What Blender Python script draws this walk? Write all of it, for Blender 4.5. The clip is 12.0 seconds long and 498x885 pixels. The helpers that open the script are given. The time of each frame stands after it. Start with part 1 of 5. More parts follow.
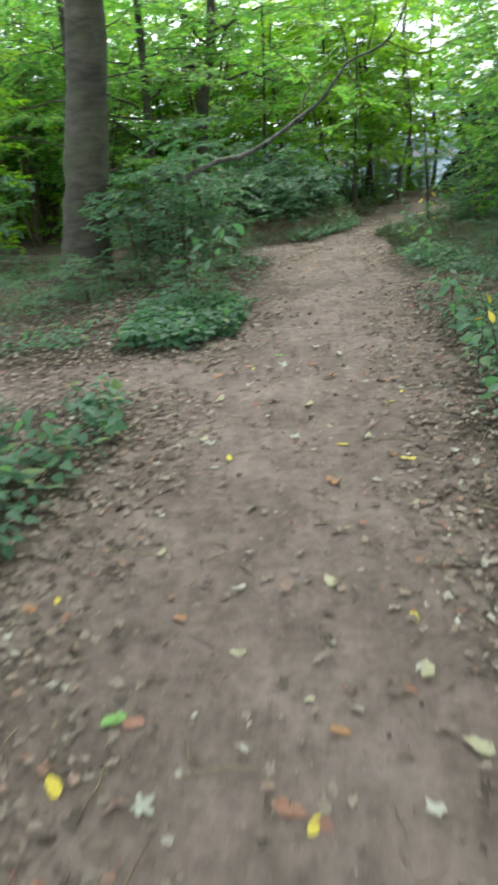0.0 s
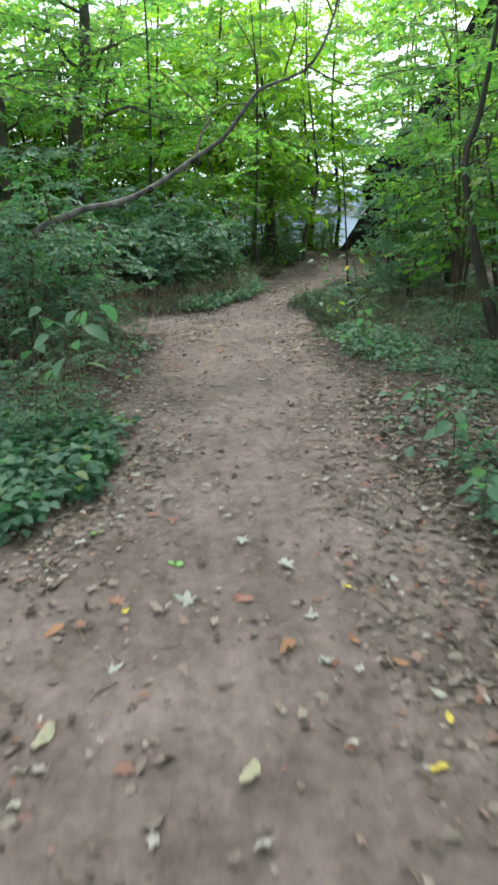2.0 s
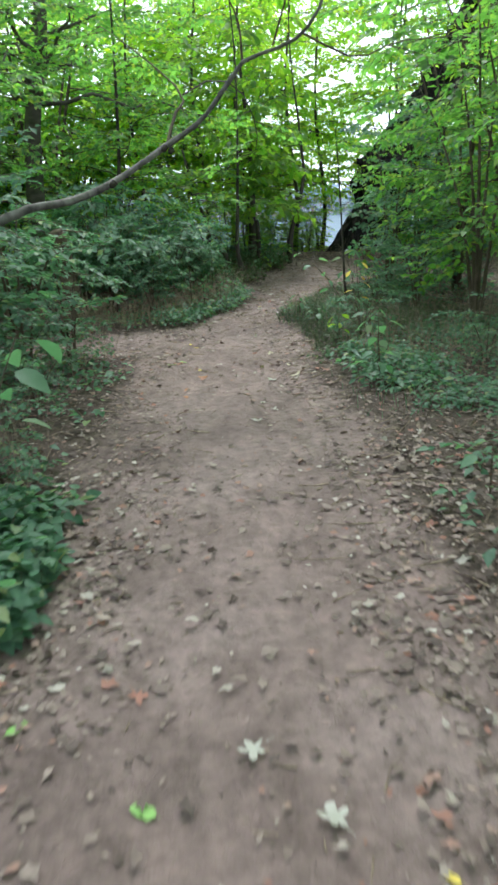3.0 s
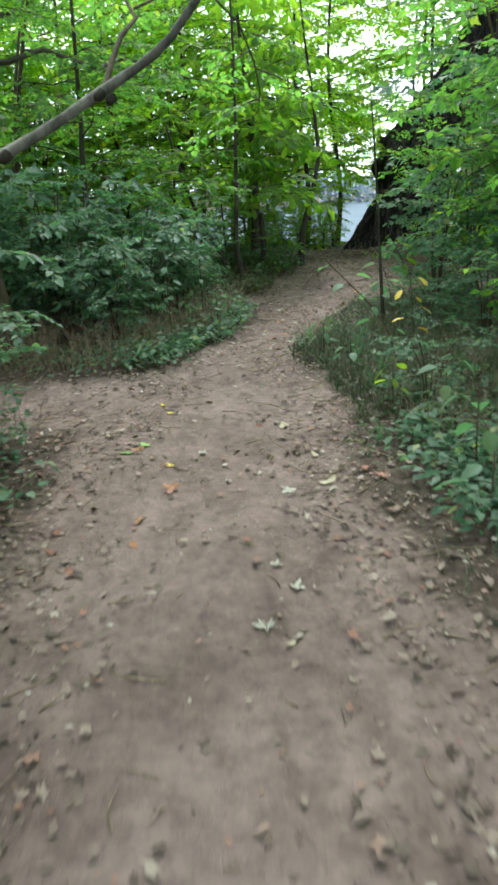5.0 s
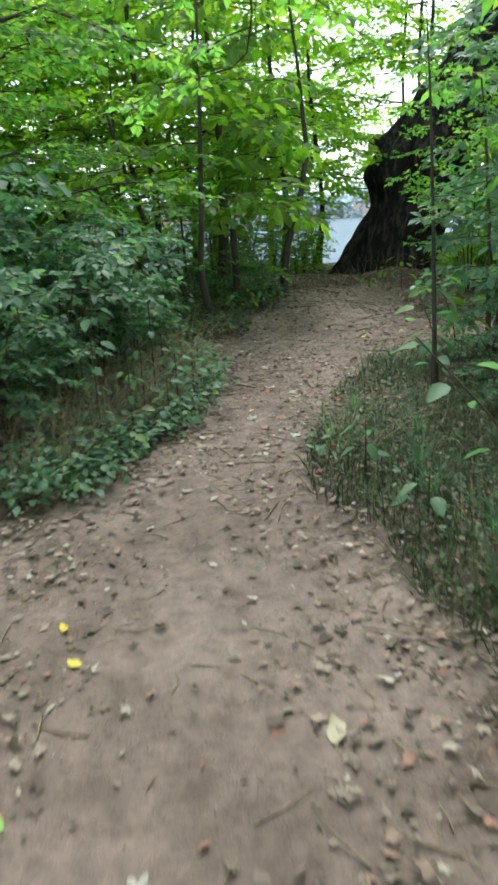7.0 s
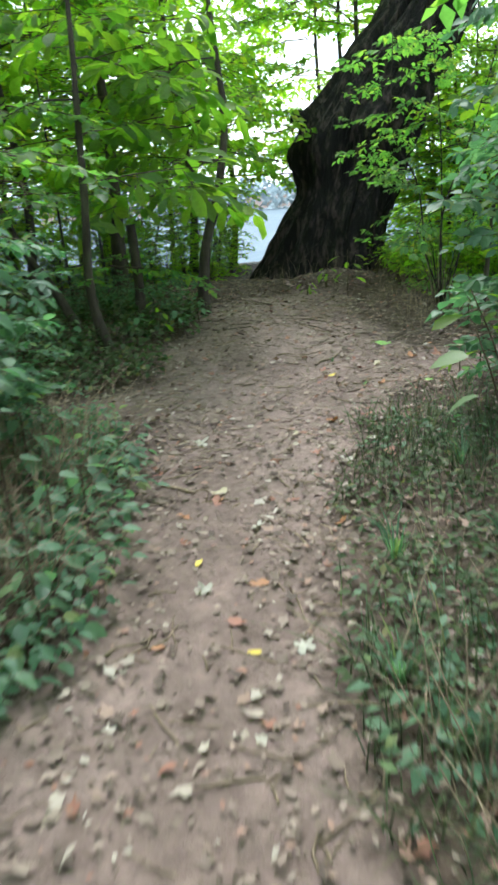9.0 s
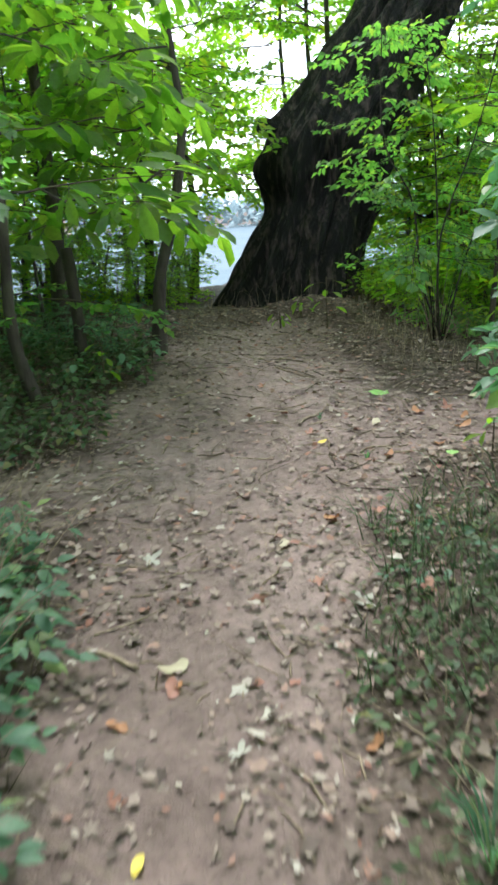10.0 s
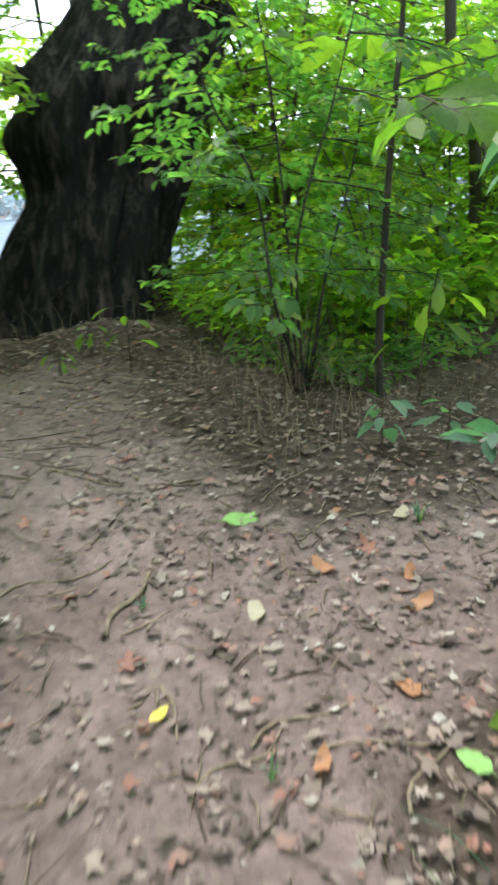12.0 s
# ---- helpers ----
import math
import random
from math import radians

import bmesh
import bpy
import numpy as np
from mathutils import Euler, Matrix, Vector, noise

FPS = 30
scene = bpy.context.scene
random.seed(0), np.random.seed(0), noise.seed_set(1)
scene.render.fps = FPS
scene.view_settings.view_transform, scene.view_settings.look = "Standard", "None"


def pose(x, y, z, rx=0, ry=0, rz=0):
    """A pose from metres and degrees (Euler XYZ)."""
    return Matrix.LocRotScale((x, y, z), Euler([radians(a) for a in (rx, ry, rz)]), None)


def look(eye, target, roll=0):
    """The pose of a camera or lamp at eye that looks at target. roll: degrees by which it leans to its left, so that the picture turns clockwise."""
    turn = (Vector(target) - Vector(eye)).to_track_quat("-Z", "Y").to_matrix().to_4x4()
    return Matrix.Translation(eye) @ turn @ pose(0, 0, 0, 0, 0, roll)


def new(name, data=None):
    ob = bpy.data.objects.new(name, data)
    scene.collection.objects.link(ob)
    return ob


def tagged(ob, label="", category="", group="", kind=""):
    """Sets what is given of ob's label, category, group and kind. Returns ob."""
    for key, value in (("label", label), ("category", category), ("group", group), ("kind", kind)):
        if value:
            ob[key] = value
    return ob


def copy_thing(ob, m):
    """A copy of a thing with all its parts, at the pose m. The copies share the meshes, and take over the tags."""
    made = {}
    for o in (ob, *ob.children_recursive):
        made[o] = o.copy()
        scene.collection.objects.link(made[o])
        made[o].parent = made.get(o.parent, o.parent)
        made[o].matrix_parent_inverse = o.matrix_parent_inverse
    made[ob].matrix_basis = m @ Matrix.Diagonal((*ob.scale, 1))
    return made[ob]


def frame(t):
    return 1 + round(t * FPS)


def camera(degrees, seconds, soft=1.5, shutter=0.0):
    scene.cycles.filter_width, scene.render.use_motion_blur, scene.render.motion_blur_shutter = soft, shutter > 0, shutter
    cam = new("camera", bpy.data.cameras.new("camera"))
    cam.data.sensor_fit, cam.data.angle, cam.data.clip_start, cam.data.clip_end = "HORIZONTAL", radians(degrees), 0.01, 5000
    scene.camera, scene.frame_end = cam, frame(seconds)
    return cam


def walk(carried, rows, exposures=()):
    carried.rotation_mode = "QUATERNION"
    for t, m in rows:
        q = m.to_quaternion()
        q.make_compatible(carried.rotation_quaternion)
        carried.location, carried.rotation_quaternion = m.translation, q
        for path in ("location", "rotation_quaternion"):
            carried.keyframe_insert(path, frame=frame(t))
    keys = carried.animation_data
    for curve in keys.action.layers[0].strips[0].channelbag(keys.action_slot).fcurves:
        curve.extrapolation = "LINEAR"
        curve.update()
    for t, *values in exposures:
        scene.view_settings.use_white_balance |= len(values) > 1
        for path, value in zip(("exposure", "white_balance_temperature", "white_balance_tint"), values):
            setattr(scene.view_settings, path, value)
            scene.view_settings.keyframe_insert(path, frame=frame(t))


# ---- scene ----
cam = camera(38.3, 12.0, 2.9, 0.5)
METRES, EYE, TILT, LEAN, TURN = 17.0, 1.71, 0.0, 0.0, 4.1
ROWS = [
    (0.0, 0.0, 0.0, 0.0, -1.86, -22.07, 4.61),
    (0.5, -0.0006, 0.0443, 0.0003, -6.69, -21.22, 3.72),
    (1.0, 0.0027, 0.09, 0.0005, -7.92, -20.03, 3.14),
    (1.5, 0.0056, 0.1366, -0.002, -9.5, -18.86, 2.06),
    (2.0, 0.0113, 0.1835, -0.0027, -10.27, -18.83, 2.06),
    (2.5, 0.0135, 0.2276, -0.0032, -11.52, -18.22, 2.17),
    (3.0, 0.0221, 0.2721, -0.0049, -12.09, -18.95, 2.76),
    (5.0, 0.0606, 0.4428, -0.0083, -11.8, -19.6, 3.46),
    (5.5, 0.0681, 0.4875, -0.0094, -12.32, -19.23, 3.18),
    (6.0, 0.0762, 0.5327, -0.0101, -11.9, -19.15, 3.32),
    (6.5, 0.0838, 0.5765, -0.0116, -13.03, -18.71, 3.02),
    (8.5, 0.1078, 0.7295, -0.0172, -21.28, -19.37, 3.43),
    (9.0, 0.1202, 0.7653, -0.0181, -23.39, -19.47, 3.53),
    (9.5, 0.1335, 0.8013, -0.0183, -25.76, -18.1, 3.12),
    (10.0, 0.149, 0.8357, -0.0189, -26.43, -18.35, 3.23),
    (10.5, 0.166, 0.8689, -0.0202, -28.64, -18.33, 3.0),
    (11.0, 0.1865, 0.9016, -0.0211, -31.78, -18.91, 2.88),
    (11.5, 0.2063, 0.9324, -0.0217, -36.87, -19.41, 2.65),
    (12.0, 0.2257, 0.9602, -0.0223, -42.63, -19.85, 3.06),
]
walk(cam, [(t, pose(0, 0, EYE, TILT, LEAN, TURN) @ pose(METRES * x, METRES * y, METRES * z, 90 + pitch, roll, yaw)) for t, x, y, z, yaw, pitch, roll in ROWS], [(0.0, 0.87, 6150, 4), (1.5, 0.8, 6000, 5), (2.5, 0.85, 5850, 7), (6.5, 0.95, 6100, 4), (8.5, 1.18, 6000, 5), (9.5, 1.35, 6000, 7), (11.0, 1.25, 6050, 8), (12.0, 1.45, 6000, 11)])

# ---- world, sun, exposure ----
world = bpy.data.worlds.new("overcast_sky")
scene.world = world
world.use_nodes = True
wn, wl = world.node_tree.nodes, world.node_tree.links
wn.clear()
w_out = wn.new("ShaderNodeOutputWorld")
w_bg = wn.new("ShaderNodeBackground")
w_sky = wn.new("ShaderNodeTexSky")
w_sky.sky_type, w_sky.sun_disc = "NISHITA", False
w_sky.sun_elevation, w_sky.sun_rotation = radians(57), radians(15)
w_sky.air_density, w_sky.dust_density, w_sky.ozone_density = 1.0, 4.0, 1.0
w_mix = wn.new("ShaderNodeMix")
w_mix.data_type = "RGBA"
w_mix.inputs[0].default_value = 0.65
w_mix.inputs[7].default_value = (13.0, 13.6, 14.2, 1)  # the even white of a closed cloud layer
wl.new(w_sky.outputs[0], w_mix.inputs[6])
wl.new(w_mix.outputs[2], w_bg.inputs[0])
w_bg.inputs[1].default_value = 0.15
wl.new(w_bg.outputs[0], w_out.inputs[0])
sun_data = bpy.data.lights.new("sun", "SUN")
sun_data.energy, sun_data.angle, sun_data.color = 2.0, radians(22), (1.0, 0.96, 0.9)
sun = new("sun", sun_data)
sun.matrix_world = look((6, 23, 36.5), (0, 0, 0))


# ---- materials ----
def material(name, build, rough=0.85, bump=0.0, spec=0.3):
    """A node material; build(nodes, links) returns the colour socket and the height socket (or None)."""
    m = bpy.data.materials.new(name)
    m.use_nodes = True
    n, l = m.node_tree.nodes, m.node_tree.links
    p = n["Principled BSDF"]
    p.inputs["Roughness"].default_value = rough
    p.inputs["Specular IOR Level"].default_value = spec
    colour, height = build(n, l)
    l.new(colour, p.inputs["Base Color"])
    if height is not None and bump > 0:
        b = n.new("ShaderNodeBump")
        b.inputs["Strength"].default_value = 0.9
        b.inputs["Distance"].default_value = bump
        l.new(height, b.inputs["Height"])
        l.new(b.outputs[0], p.inputs["Normal"])
    return m


def tex_noise(n, l, scale, detail=4.0, rough=0.6, coords=None):
    t = n.new("ShaderNodeTexNoise")
    t.inputs["Scale"].default_value = scale
    t.inputs["Detail"].default_value = detail
    t.inputs["Roughness"].default_value = rough
    if coords is not None:
        l.new(coords, t.inputs["Vector"])
    return t.outputs["Fac"]


def ramp(n, l, fac, stops):
    r = n.new("ShaderNodeValToRGB")
    e = r.color_ramp.elements
    while len(e) < len(stops):
        e.new(0.5)
    for s, (at, c) in zip(e, stops):
        s.position, s.color = at, (*c, 1)
    l.new(fac, r.inputs[0])
    return r.outputs[0]


def blend(n, l, fac, a, b, how="MIX"):
    x = n.new("ShaderNodeMix")
    x.data_type, x.blend_type = "RGBA", how
    for sock, v in ((x.inputs[0], fac), (x.inputs[6], a), (x.inputs[7], b)):
        if isinstance(v, (int, float)):
            sock.default_value = v
        elif isinstance(v, tuple):
            sock.default_value = (*v, 1)
        else:
            l.new(v, sock)
    return x.outputs[2]


def coords_of(n, l, kind="Object", scale=(1, 1, 1)):
    t = n.new("ShaderNodeTexCoord")
    m = n.new("ShaderNodeMapping")
    m.inputs["Scale"].default_value = scale
    l.new(t.outputs[kind], m.inputs[0])
    return m.outputs[0]


def math_node(n, l, op, a, b):
    x = n.new("ShaderNodeMath")
    x.operation = op
    for sock, v in ((x.inputs[0], a), (x.inputs[1], b)):
        if isinstance(v, (int, float)):
            sock.default_value = v
        else:
            l.new(v, sock)
    return x.outputs[0]


def soil(n, l):
    c = coords_of(n, l)
    big = tex_noise(n, l, 0.9, 5, 0.6, c)
    fine = tex_noise(n, l, 14, 6, 0.7, c)
    grit = tex_noise(n, l, 120, 3, 0.7, c)
    trail = ramp(n, l, big, [(0.3, (0.16, 0.114, 0.102)), (0.5, (0.225, 0.163, 0.147)), (0.68, (0.298, 0.222, 0.202))])
    trail = blend(n, l, 0.6, trail, ramp(n, l, fine, [(0.3, (0.45, 0.42, 0.4)), (0.55, (0.95, 0.95, 0.95)), (0.75, (1.25, 1.2, 1.15))]), "MULTIPLY")
    streak = tex_noise(n, l, 3.2, 5, 0.65, coords_of(n, l, "Object", (1.6, 0.8, 1)))
    trail = blend(n, l, 0.75, trail, ramp(n, l, streak, [(0.32, (0.6, 0.58, 0.56)), (0.5, (0.95, 0.95, 0.95)), (0.68, (1.28, 1.27, 1.26))]), "MULTIPLY")
    humus = ramp(n, l, fine, [(0.3, (0.034, 0.024, 0.018)), (0.5, (0.07, 0.049, 0.037)), (0.7, (0.135, 0.097, 0.075))])
    a = n.new("ShaderNodeAttribute")
    a.attribute_name = "worn"
    edge = math_node(n, l, "ADD", a.outputs["Fac"], math_node(n, l, "MULTIPLY", math_node(n, l, "SUBTRACT", fine, 0.5), 0.7))
    both = blend(n, l, ramp(n, l, edge, [(0.3, (0, 0, 0)), (0.7, (1, 1, 1))]), humus, trail)
    height = math_node(n, l, "ADD", math_node(n, l, "MULTIPLY", fine, 1.0), math_node(n, l, "MULTIPLY", grit, 0.35))
    return both, height


SOIL = material("trodden_soil", soil, 0.85, 0.035, 0.3)


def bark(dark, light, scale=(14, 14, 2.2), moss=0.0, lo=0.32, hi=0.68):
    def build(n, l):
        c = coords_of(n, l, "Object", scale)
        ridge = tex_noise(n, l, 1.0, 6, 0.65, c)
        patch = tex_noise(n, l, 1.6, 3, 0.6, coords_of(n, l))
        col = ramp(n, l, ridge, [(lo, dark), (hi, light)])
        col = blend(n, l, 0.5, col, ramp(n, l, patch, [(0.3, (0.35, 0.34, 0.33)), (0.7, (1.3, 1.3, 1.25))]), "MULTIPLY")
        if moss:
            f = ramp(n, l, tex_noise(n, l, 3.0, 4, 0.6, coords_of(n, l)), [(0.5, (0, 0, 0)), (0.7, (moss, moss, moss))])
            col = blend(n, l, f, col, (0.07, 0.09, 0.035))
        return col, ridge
    return build


# Near-black stop paints shade into the furrows, the light stop highlights on ridges.
BARK_OLD = material("bark_furrow_shade", bark((0.0015, 0.0012, 0.0011), (0.1, 0.074, 0.067), (12, 12, 3.2), 0.0, 0.5, 0.76), 0.85, 0.14)
BARK_GREY = material("smooth_grey_bark", bark((0.035, 0.03, 0.024), (0.11, 0.096, 0.08), (2.5, 2.5, 8), 0.6), 0.85, 0.015)
BARK_SAP = material("sapling_bark", bark((0.022, 0.018, 0.014), (0.075, 0.063, 0.05), (22, 22, 5), 0.35), 0.85, 0.006)
BARK_PALE = material("weathered_branch", bark((0.025, 0.021, 0.019), (0.2, 0.185, 0.17), (7, 7, 4)), 0.8, 0.006)
TWIG = material("twig", bark((0.045, 0.035, 0.022), (0.12, 0.09, 0.06), (30, 30, 8)), 0.85)
WAND = material("dark_wand", bark((0.012, 0.01, 0.008), (0.04, 0.032, 0.022), (30, 30, 8)), 0.85)
DRY = material("dry_stalk", bark((0.13, 0.1, 0.07), (0.36, 0.28, 0.2), (20, 20, 4)), 0.9)


def leaf_material(name, stops, through_colour, share=0.4, rough=0.5, blotch=0.35):
    """Thin leaf: gloss on the face, light passing through; the colour varies from leaf to leaf."""
    m = bpy.data.materials.new(name)
    m.use_nodes = True
    n, l = m.node_tree.nodes, m.node_tree.links
    p, out = n["Principled BSDF"], n["Material Output"]
    g = n.new("ShaderNodeNewGeometry")
    o = n.new("ShaderNodeObjectInfo")
    pick = math_node(n, l, "FRACT", math_node(n, l, "ADD", g.outputs["Random Per Island"], math_node(n, l, "MULTIPLY", o.outputs["Random"], 0.37)), 0.0)
    col = ramp(n, l, pick, stops)
    vein = tex_noise(n, l, 35, 3, 0.6, coords_of(n, l))
    col = blend(n, l, blotch, col, ramp(n, l, vein, [(0.3, (0.55, 0.55, 0.5)), (0.7, (1.3, 1.3, 1.2))]), "MULTIPLY")
    l.new(col, p.inputs["Base Color"])
    p.inputs["Roughness"].default_value = rough
    p.inputs["Specular IOR Level"].default_value = 0.35
    t = n.new("ShaderNodeBsdfTranslucent")
    l.new(blend(n, l, 1.0, col, through_colour, "MULTIPLY"), t.inputs[0])
    mix = n.new("ShaderNodeMixShader")
    mix.inputs[0].default_value = share
    l.new(p.outputs[0], mix.inputs[1])
    l.new(t.outputs[0], mix.inputs[2])
    l.new(mix.outputs[0], out.inputs[0])
    return m


GREEN = leaf_material("green_leaf", [(0.0, (0.055, 0.12, 0.042)), (0.5, (0.085, 0.17, 0.052)), (0.85, (0.125, 0.21, 0.056)), (1.0, (0.2, 0.23, 0.05))], (2.5, 3.0, 1.3), 0.6, 0.48)
BRIGHT = leaf_material("bright_leaf", [(0.0, (0.09, 0.19, 0.02)), (0.5, (0.13, 0.25, 0.025)), (0.9, (0.2, 0.3, 0.03)), (1.0, (0.3, 0.3, 0.04))], (2.7, 2.8, 0.8), 0.64, 0.45)
BROAD = leaf_material("broad_leaf", [(0.0, (0.06, 0.13, 0.03)), (0.6, (0.1, 0.175, 0.035)), (1.0, (0.15, 0.22, 0.04))], (2.7, 3.0, 0.8), 0.62, 0.52)
DULL = leaf_material("blue_green_leaf", [(0.0, (0.055, 0.115, 0.075)), (0.5, (0.085, 0.165, 0.105)), (0.9, (0.125, 0.21, 0.13)), (1.0, (0.2, 0.24, 0.09))], (1.5, 2.0, 1.1), 0.42, 0.5)
OLIVE = leaf_material("olive_leaf", [(0.0, (0.035, 0.06, 0.028)), (0.5, (0.06, 0.095, 0.042)), (0.9, (0.09, 0.125, 0.06)), (1.0, (0.16, 0.15, 0.06))], (1.4, 1.7, 0.9), 0.35, 0.6)
LITTER = leaf_material("dead_leaf", [(0.0, (0.075, 0.054, 0.046)), (0.25, (0.12, 0.088, 0.075)), (0.5, (0.2, 0.15, 0.13)), (0.74, (0.28, 0.22, 0.19)), (0.82, (0.25, 0.115, 0.085)), (0.92, (0.3, 0.245, 0.212)), (1.0, (0.42, 0.38, 0.34))], (1.0, 0.8, 0.5), 0.1, 0.75)


def plain_leaf(name, a, b):
    return leaf_material(name, [(0.0, a), (1.0, b)], (1.2, 1.1, 0.6), 0.12, 0.6, 0.5)


LEAF_YELLOW = plain_leaf("yellow_leaf", (0.55, 0.38, 0.03), (0.64, 0.5, 0.09))
LEAF_ORANGE = plain_leaf("orange_leaf", (0.26, 0.105, 0.05), (0.38, 0.19, 0.1))
LEAF_RED = plain_leaf("red_leaf", (0.22, 0.08, 0.06), (0.34, 0.17, 0.13))
LEAF_PALE = plain_leaf("pale_leaf", (0.28, 0.265, 0.235), (0.4, 0.38, 0.345))
LEAF_CREAM = plain_leaf("cream_leaf", (0.32, 0.275, 0.19), (0.42, 0.37, 0.27))
LEAF_FRESH = plain_leaf("fresh_green_leaf", (0.16, 0.32, 0.08), (0.24, 0.42, 0.12))


def river(n, l):
    c = coords_of(n, l, "Object", (0.35, 1.2, 1))
    return ramp(n, l, tex_noise(n, l, 0.3, 3, 0.5, c), [(0.3, (0.075, 0.105, 0.125)), (0.7, (0.105, 0.14, 0.16))]), tex_noise(n, l, 2.5, 4, 0.6, c)


WATER = material("river_water", river, 0.6, 0.08, 0.03)
# Pale blue-grey in place of leaf green: distance haze put into the colour.
HAZED_WOOD = material("hazed_wood", lambda n, l: (ramp(n, l, tex_noise(n, l, 0.35, 6, 0.7, coords_of(n, l)), [(0.3, (0.3, 0.38, 0.4)), (0.7, (0.4, 0.47, 0.48))]), tex_noise(n, l, 1.0, 5, 0.7, coords_of(n, l))), 0.9, 0.5)


# ---- mesh helpers ----
class Soup:
    """Gathers vertices and faces (arrays) for one mesh."""

    def __init__(self):
        self.v, self.f, self.n = [], [], 0

    def add(self, v, faces, slot=0):
        for f in faces:
            self.f.append((np.asarray(f, dtype=np.int32) + self.n, slot))
        self.v.append(np.asarray(v, dtype=np.float32).reshape(-1, 3))
        self.n += len(self.v[-1])

    def mesh(self, name, mats, smooth=True):
        me = bpy.data.meshes.new(name)
        v = np.concatenate(self.v)
        me.vertices.add(len(v))
        me.vertices.foreach_set("co", v.ravel())
        loops = np.concatenate([f.ravel() for f, _ in self.f])
        sizes = np.concatenate([np.full(len(f), f.shape[1], dtype=np.int32) for f, _ in self.f])
        slots = np.concatenate([np.full(len(f), s, dtype=np.int32) for f, s in self.f])
        me.loops.add(len(loops))
        me.loops.foreach_set("vertex_index", loops.astype(np.int32))
        me.polygons.add(len(sizes))
        starts = np.concatenate([[0], np.cumsum(sizes)[:-1]]).astype(np.int32)
        me.polygons.foreach_set("loop_start", starts)
        me.polygons.foreach_set("material_index", slots)
        me.polygons.foreach_set("use_smooth", np.full(len(sizes), smooth))
        for m in mats:
            me.materials.append(m)
        me.update(calc_edges=True)
        return me


def child(name, me, parent, label=""):
    ob = new(name, me)
    ob.parent = parent
    if label:
        ob["label"] = label
    return ob


def thing(name, at, label, category, group="", kind=""):
    ob = new(name)
    ob.location = at
    return tagged(ob, label, category, group, kind)


def curve(points, count):
    """Catmull-Rom through the points."""
    p = np.asarray(points, dtype=float)
    p = np.vstack([2 * p[0] - p[1], p, 2 * p[-1] - p[-2]])
    t = np.linspace(0, len(p) - 3 - 1e-6, count)
    i = t.astype(int)
    u = (t - i)[:, None]
    a, b, c, d = p[i], p[i + 1], p[i + 2], p[i + 3]
    return 0.5 * (2 * b + (c - a) * u + (2 * a - 5 * b + 4 * c - d) * u**2 + (3 * b - a - 3 * c + d) * u**3)


def tube(path, radii, sides=6, cap=True):
    path = np.asarray(path, dtype=float)
    k = len(path)
    tan = np.gradient(path, axis=0)
    tan /= np.linalg.norm(tan, axis=1)[:, None] + 1e-9
    ref = np.array([0.0, 0.0, 1.0]) if abs(tan[:, 2]).mean() < 0.7 else np.array([1.0, 0.0, 0.0])
    side = np.cross(tan, ref)
    side /= np.linalg.norm(side, axis=1)[:, None] + 1e-9
    up = np.cross(side, tan)
    a = np.arange(sides) * 2 * math.pi / sides
    r = np.asarray(radii, dtype=float).reshape(k, -1, 1)
    v = path[:, None] + r * (np.cos(a)[None, :, None] * side[:, None] + np.sin(a)[None, :, None] * up[:, None])
    i, j = np.meshgrid(np.arange(k - 1), np.arange(sides), indexing="ij")
    j2 = (j + 1) % sides
    quads = np.stack([i * sides + j, i * sides + j2, (i + 1) * sides + j2, (i + 1) * sides + j], -1).reshape(-1, 4)
    faces = [quads]
    v = v.reshape(-1, 3)
    if cap:
        v = np.vstack([v, path[-1]])
        e = np.arange(sides)
        faces.append(np.stack([(k - 1) * sides + e, (k - 1) * sides + (e + 1) % sides, np.full(sides, k * sides)], -1))
    return v, faces


# Leaf outlines: the leaf grows along y, 1 long, its face up.
def outline_leaf(stations, droop=0.15, fold=0.25):
    """stations: (along, half width) from the base to the tip."""
    v, f = [(0, 0, 0)], []
    for y, w in stations:
        z = -droop * y * y
        v += [(-w, y, z + fold * w), (0, y, z), (w, y, z + fold * w)]
    v.append((0, 1, -droop))
    tip = len(v) - 1
    tri = [(0, 2, 1), (0, 3, 2)]
    quad = []
    for i in range(len(stations) - 1):
        b = 1 + 3 * i
        quad += [(b, b + 1, b + 4, b + 3), (b + 1, b + 2, b + 5, b + 4)]
    b = tip - 3
    tri += [(b, b + 1, tip), (b + 1, b + 2, tip)]
    return np.array(v, dtype=float), [np.array(tri)] + ([np.array(quad)] if quad else [])


LEAF_FAR = outline_leaf([(0.45, 0.27)])
LEAF_TWO = (np.array([(0, 0, 0), (-0.3, 0.45, 0.09), (0, 1, -0.12), (0.3, 0.45, 0.09)]), [np.array([(0, 3, 2), (0, 2, 1)])])
LEAF_OVAL = outline_leaf([(0.25, 0.22), (0.6, 0.25)])
LEAF_BROAD = outline_leaf([(0.2, 0.09), (0.5, 0.19), (0.8, 0.2)], 0.3, 0.3)
LEAF_WIDE = outline_leaf([(0.12, 0.2), (0.4, 0.32), (0.72, 0.22)], 0.25, 0.25)
LEAF_HEART = outline_leaf([(0.02, 0.28), (0.3, 0.42), (0.65, 0.26)], 0.12, 0.2)
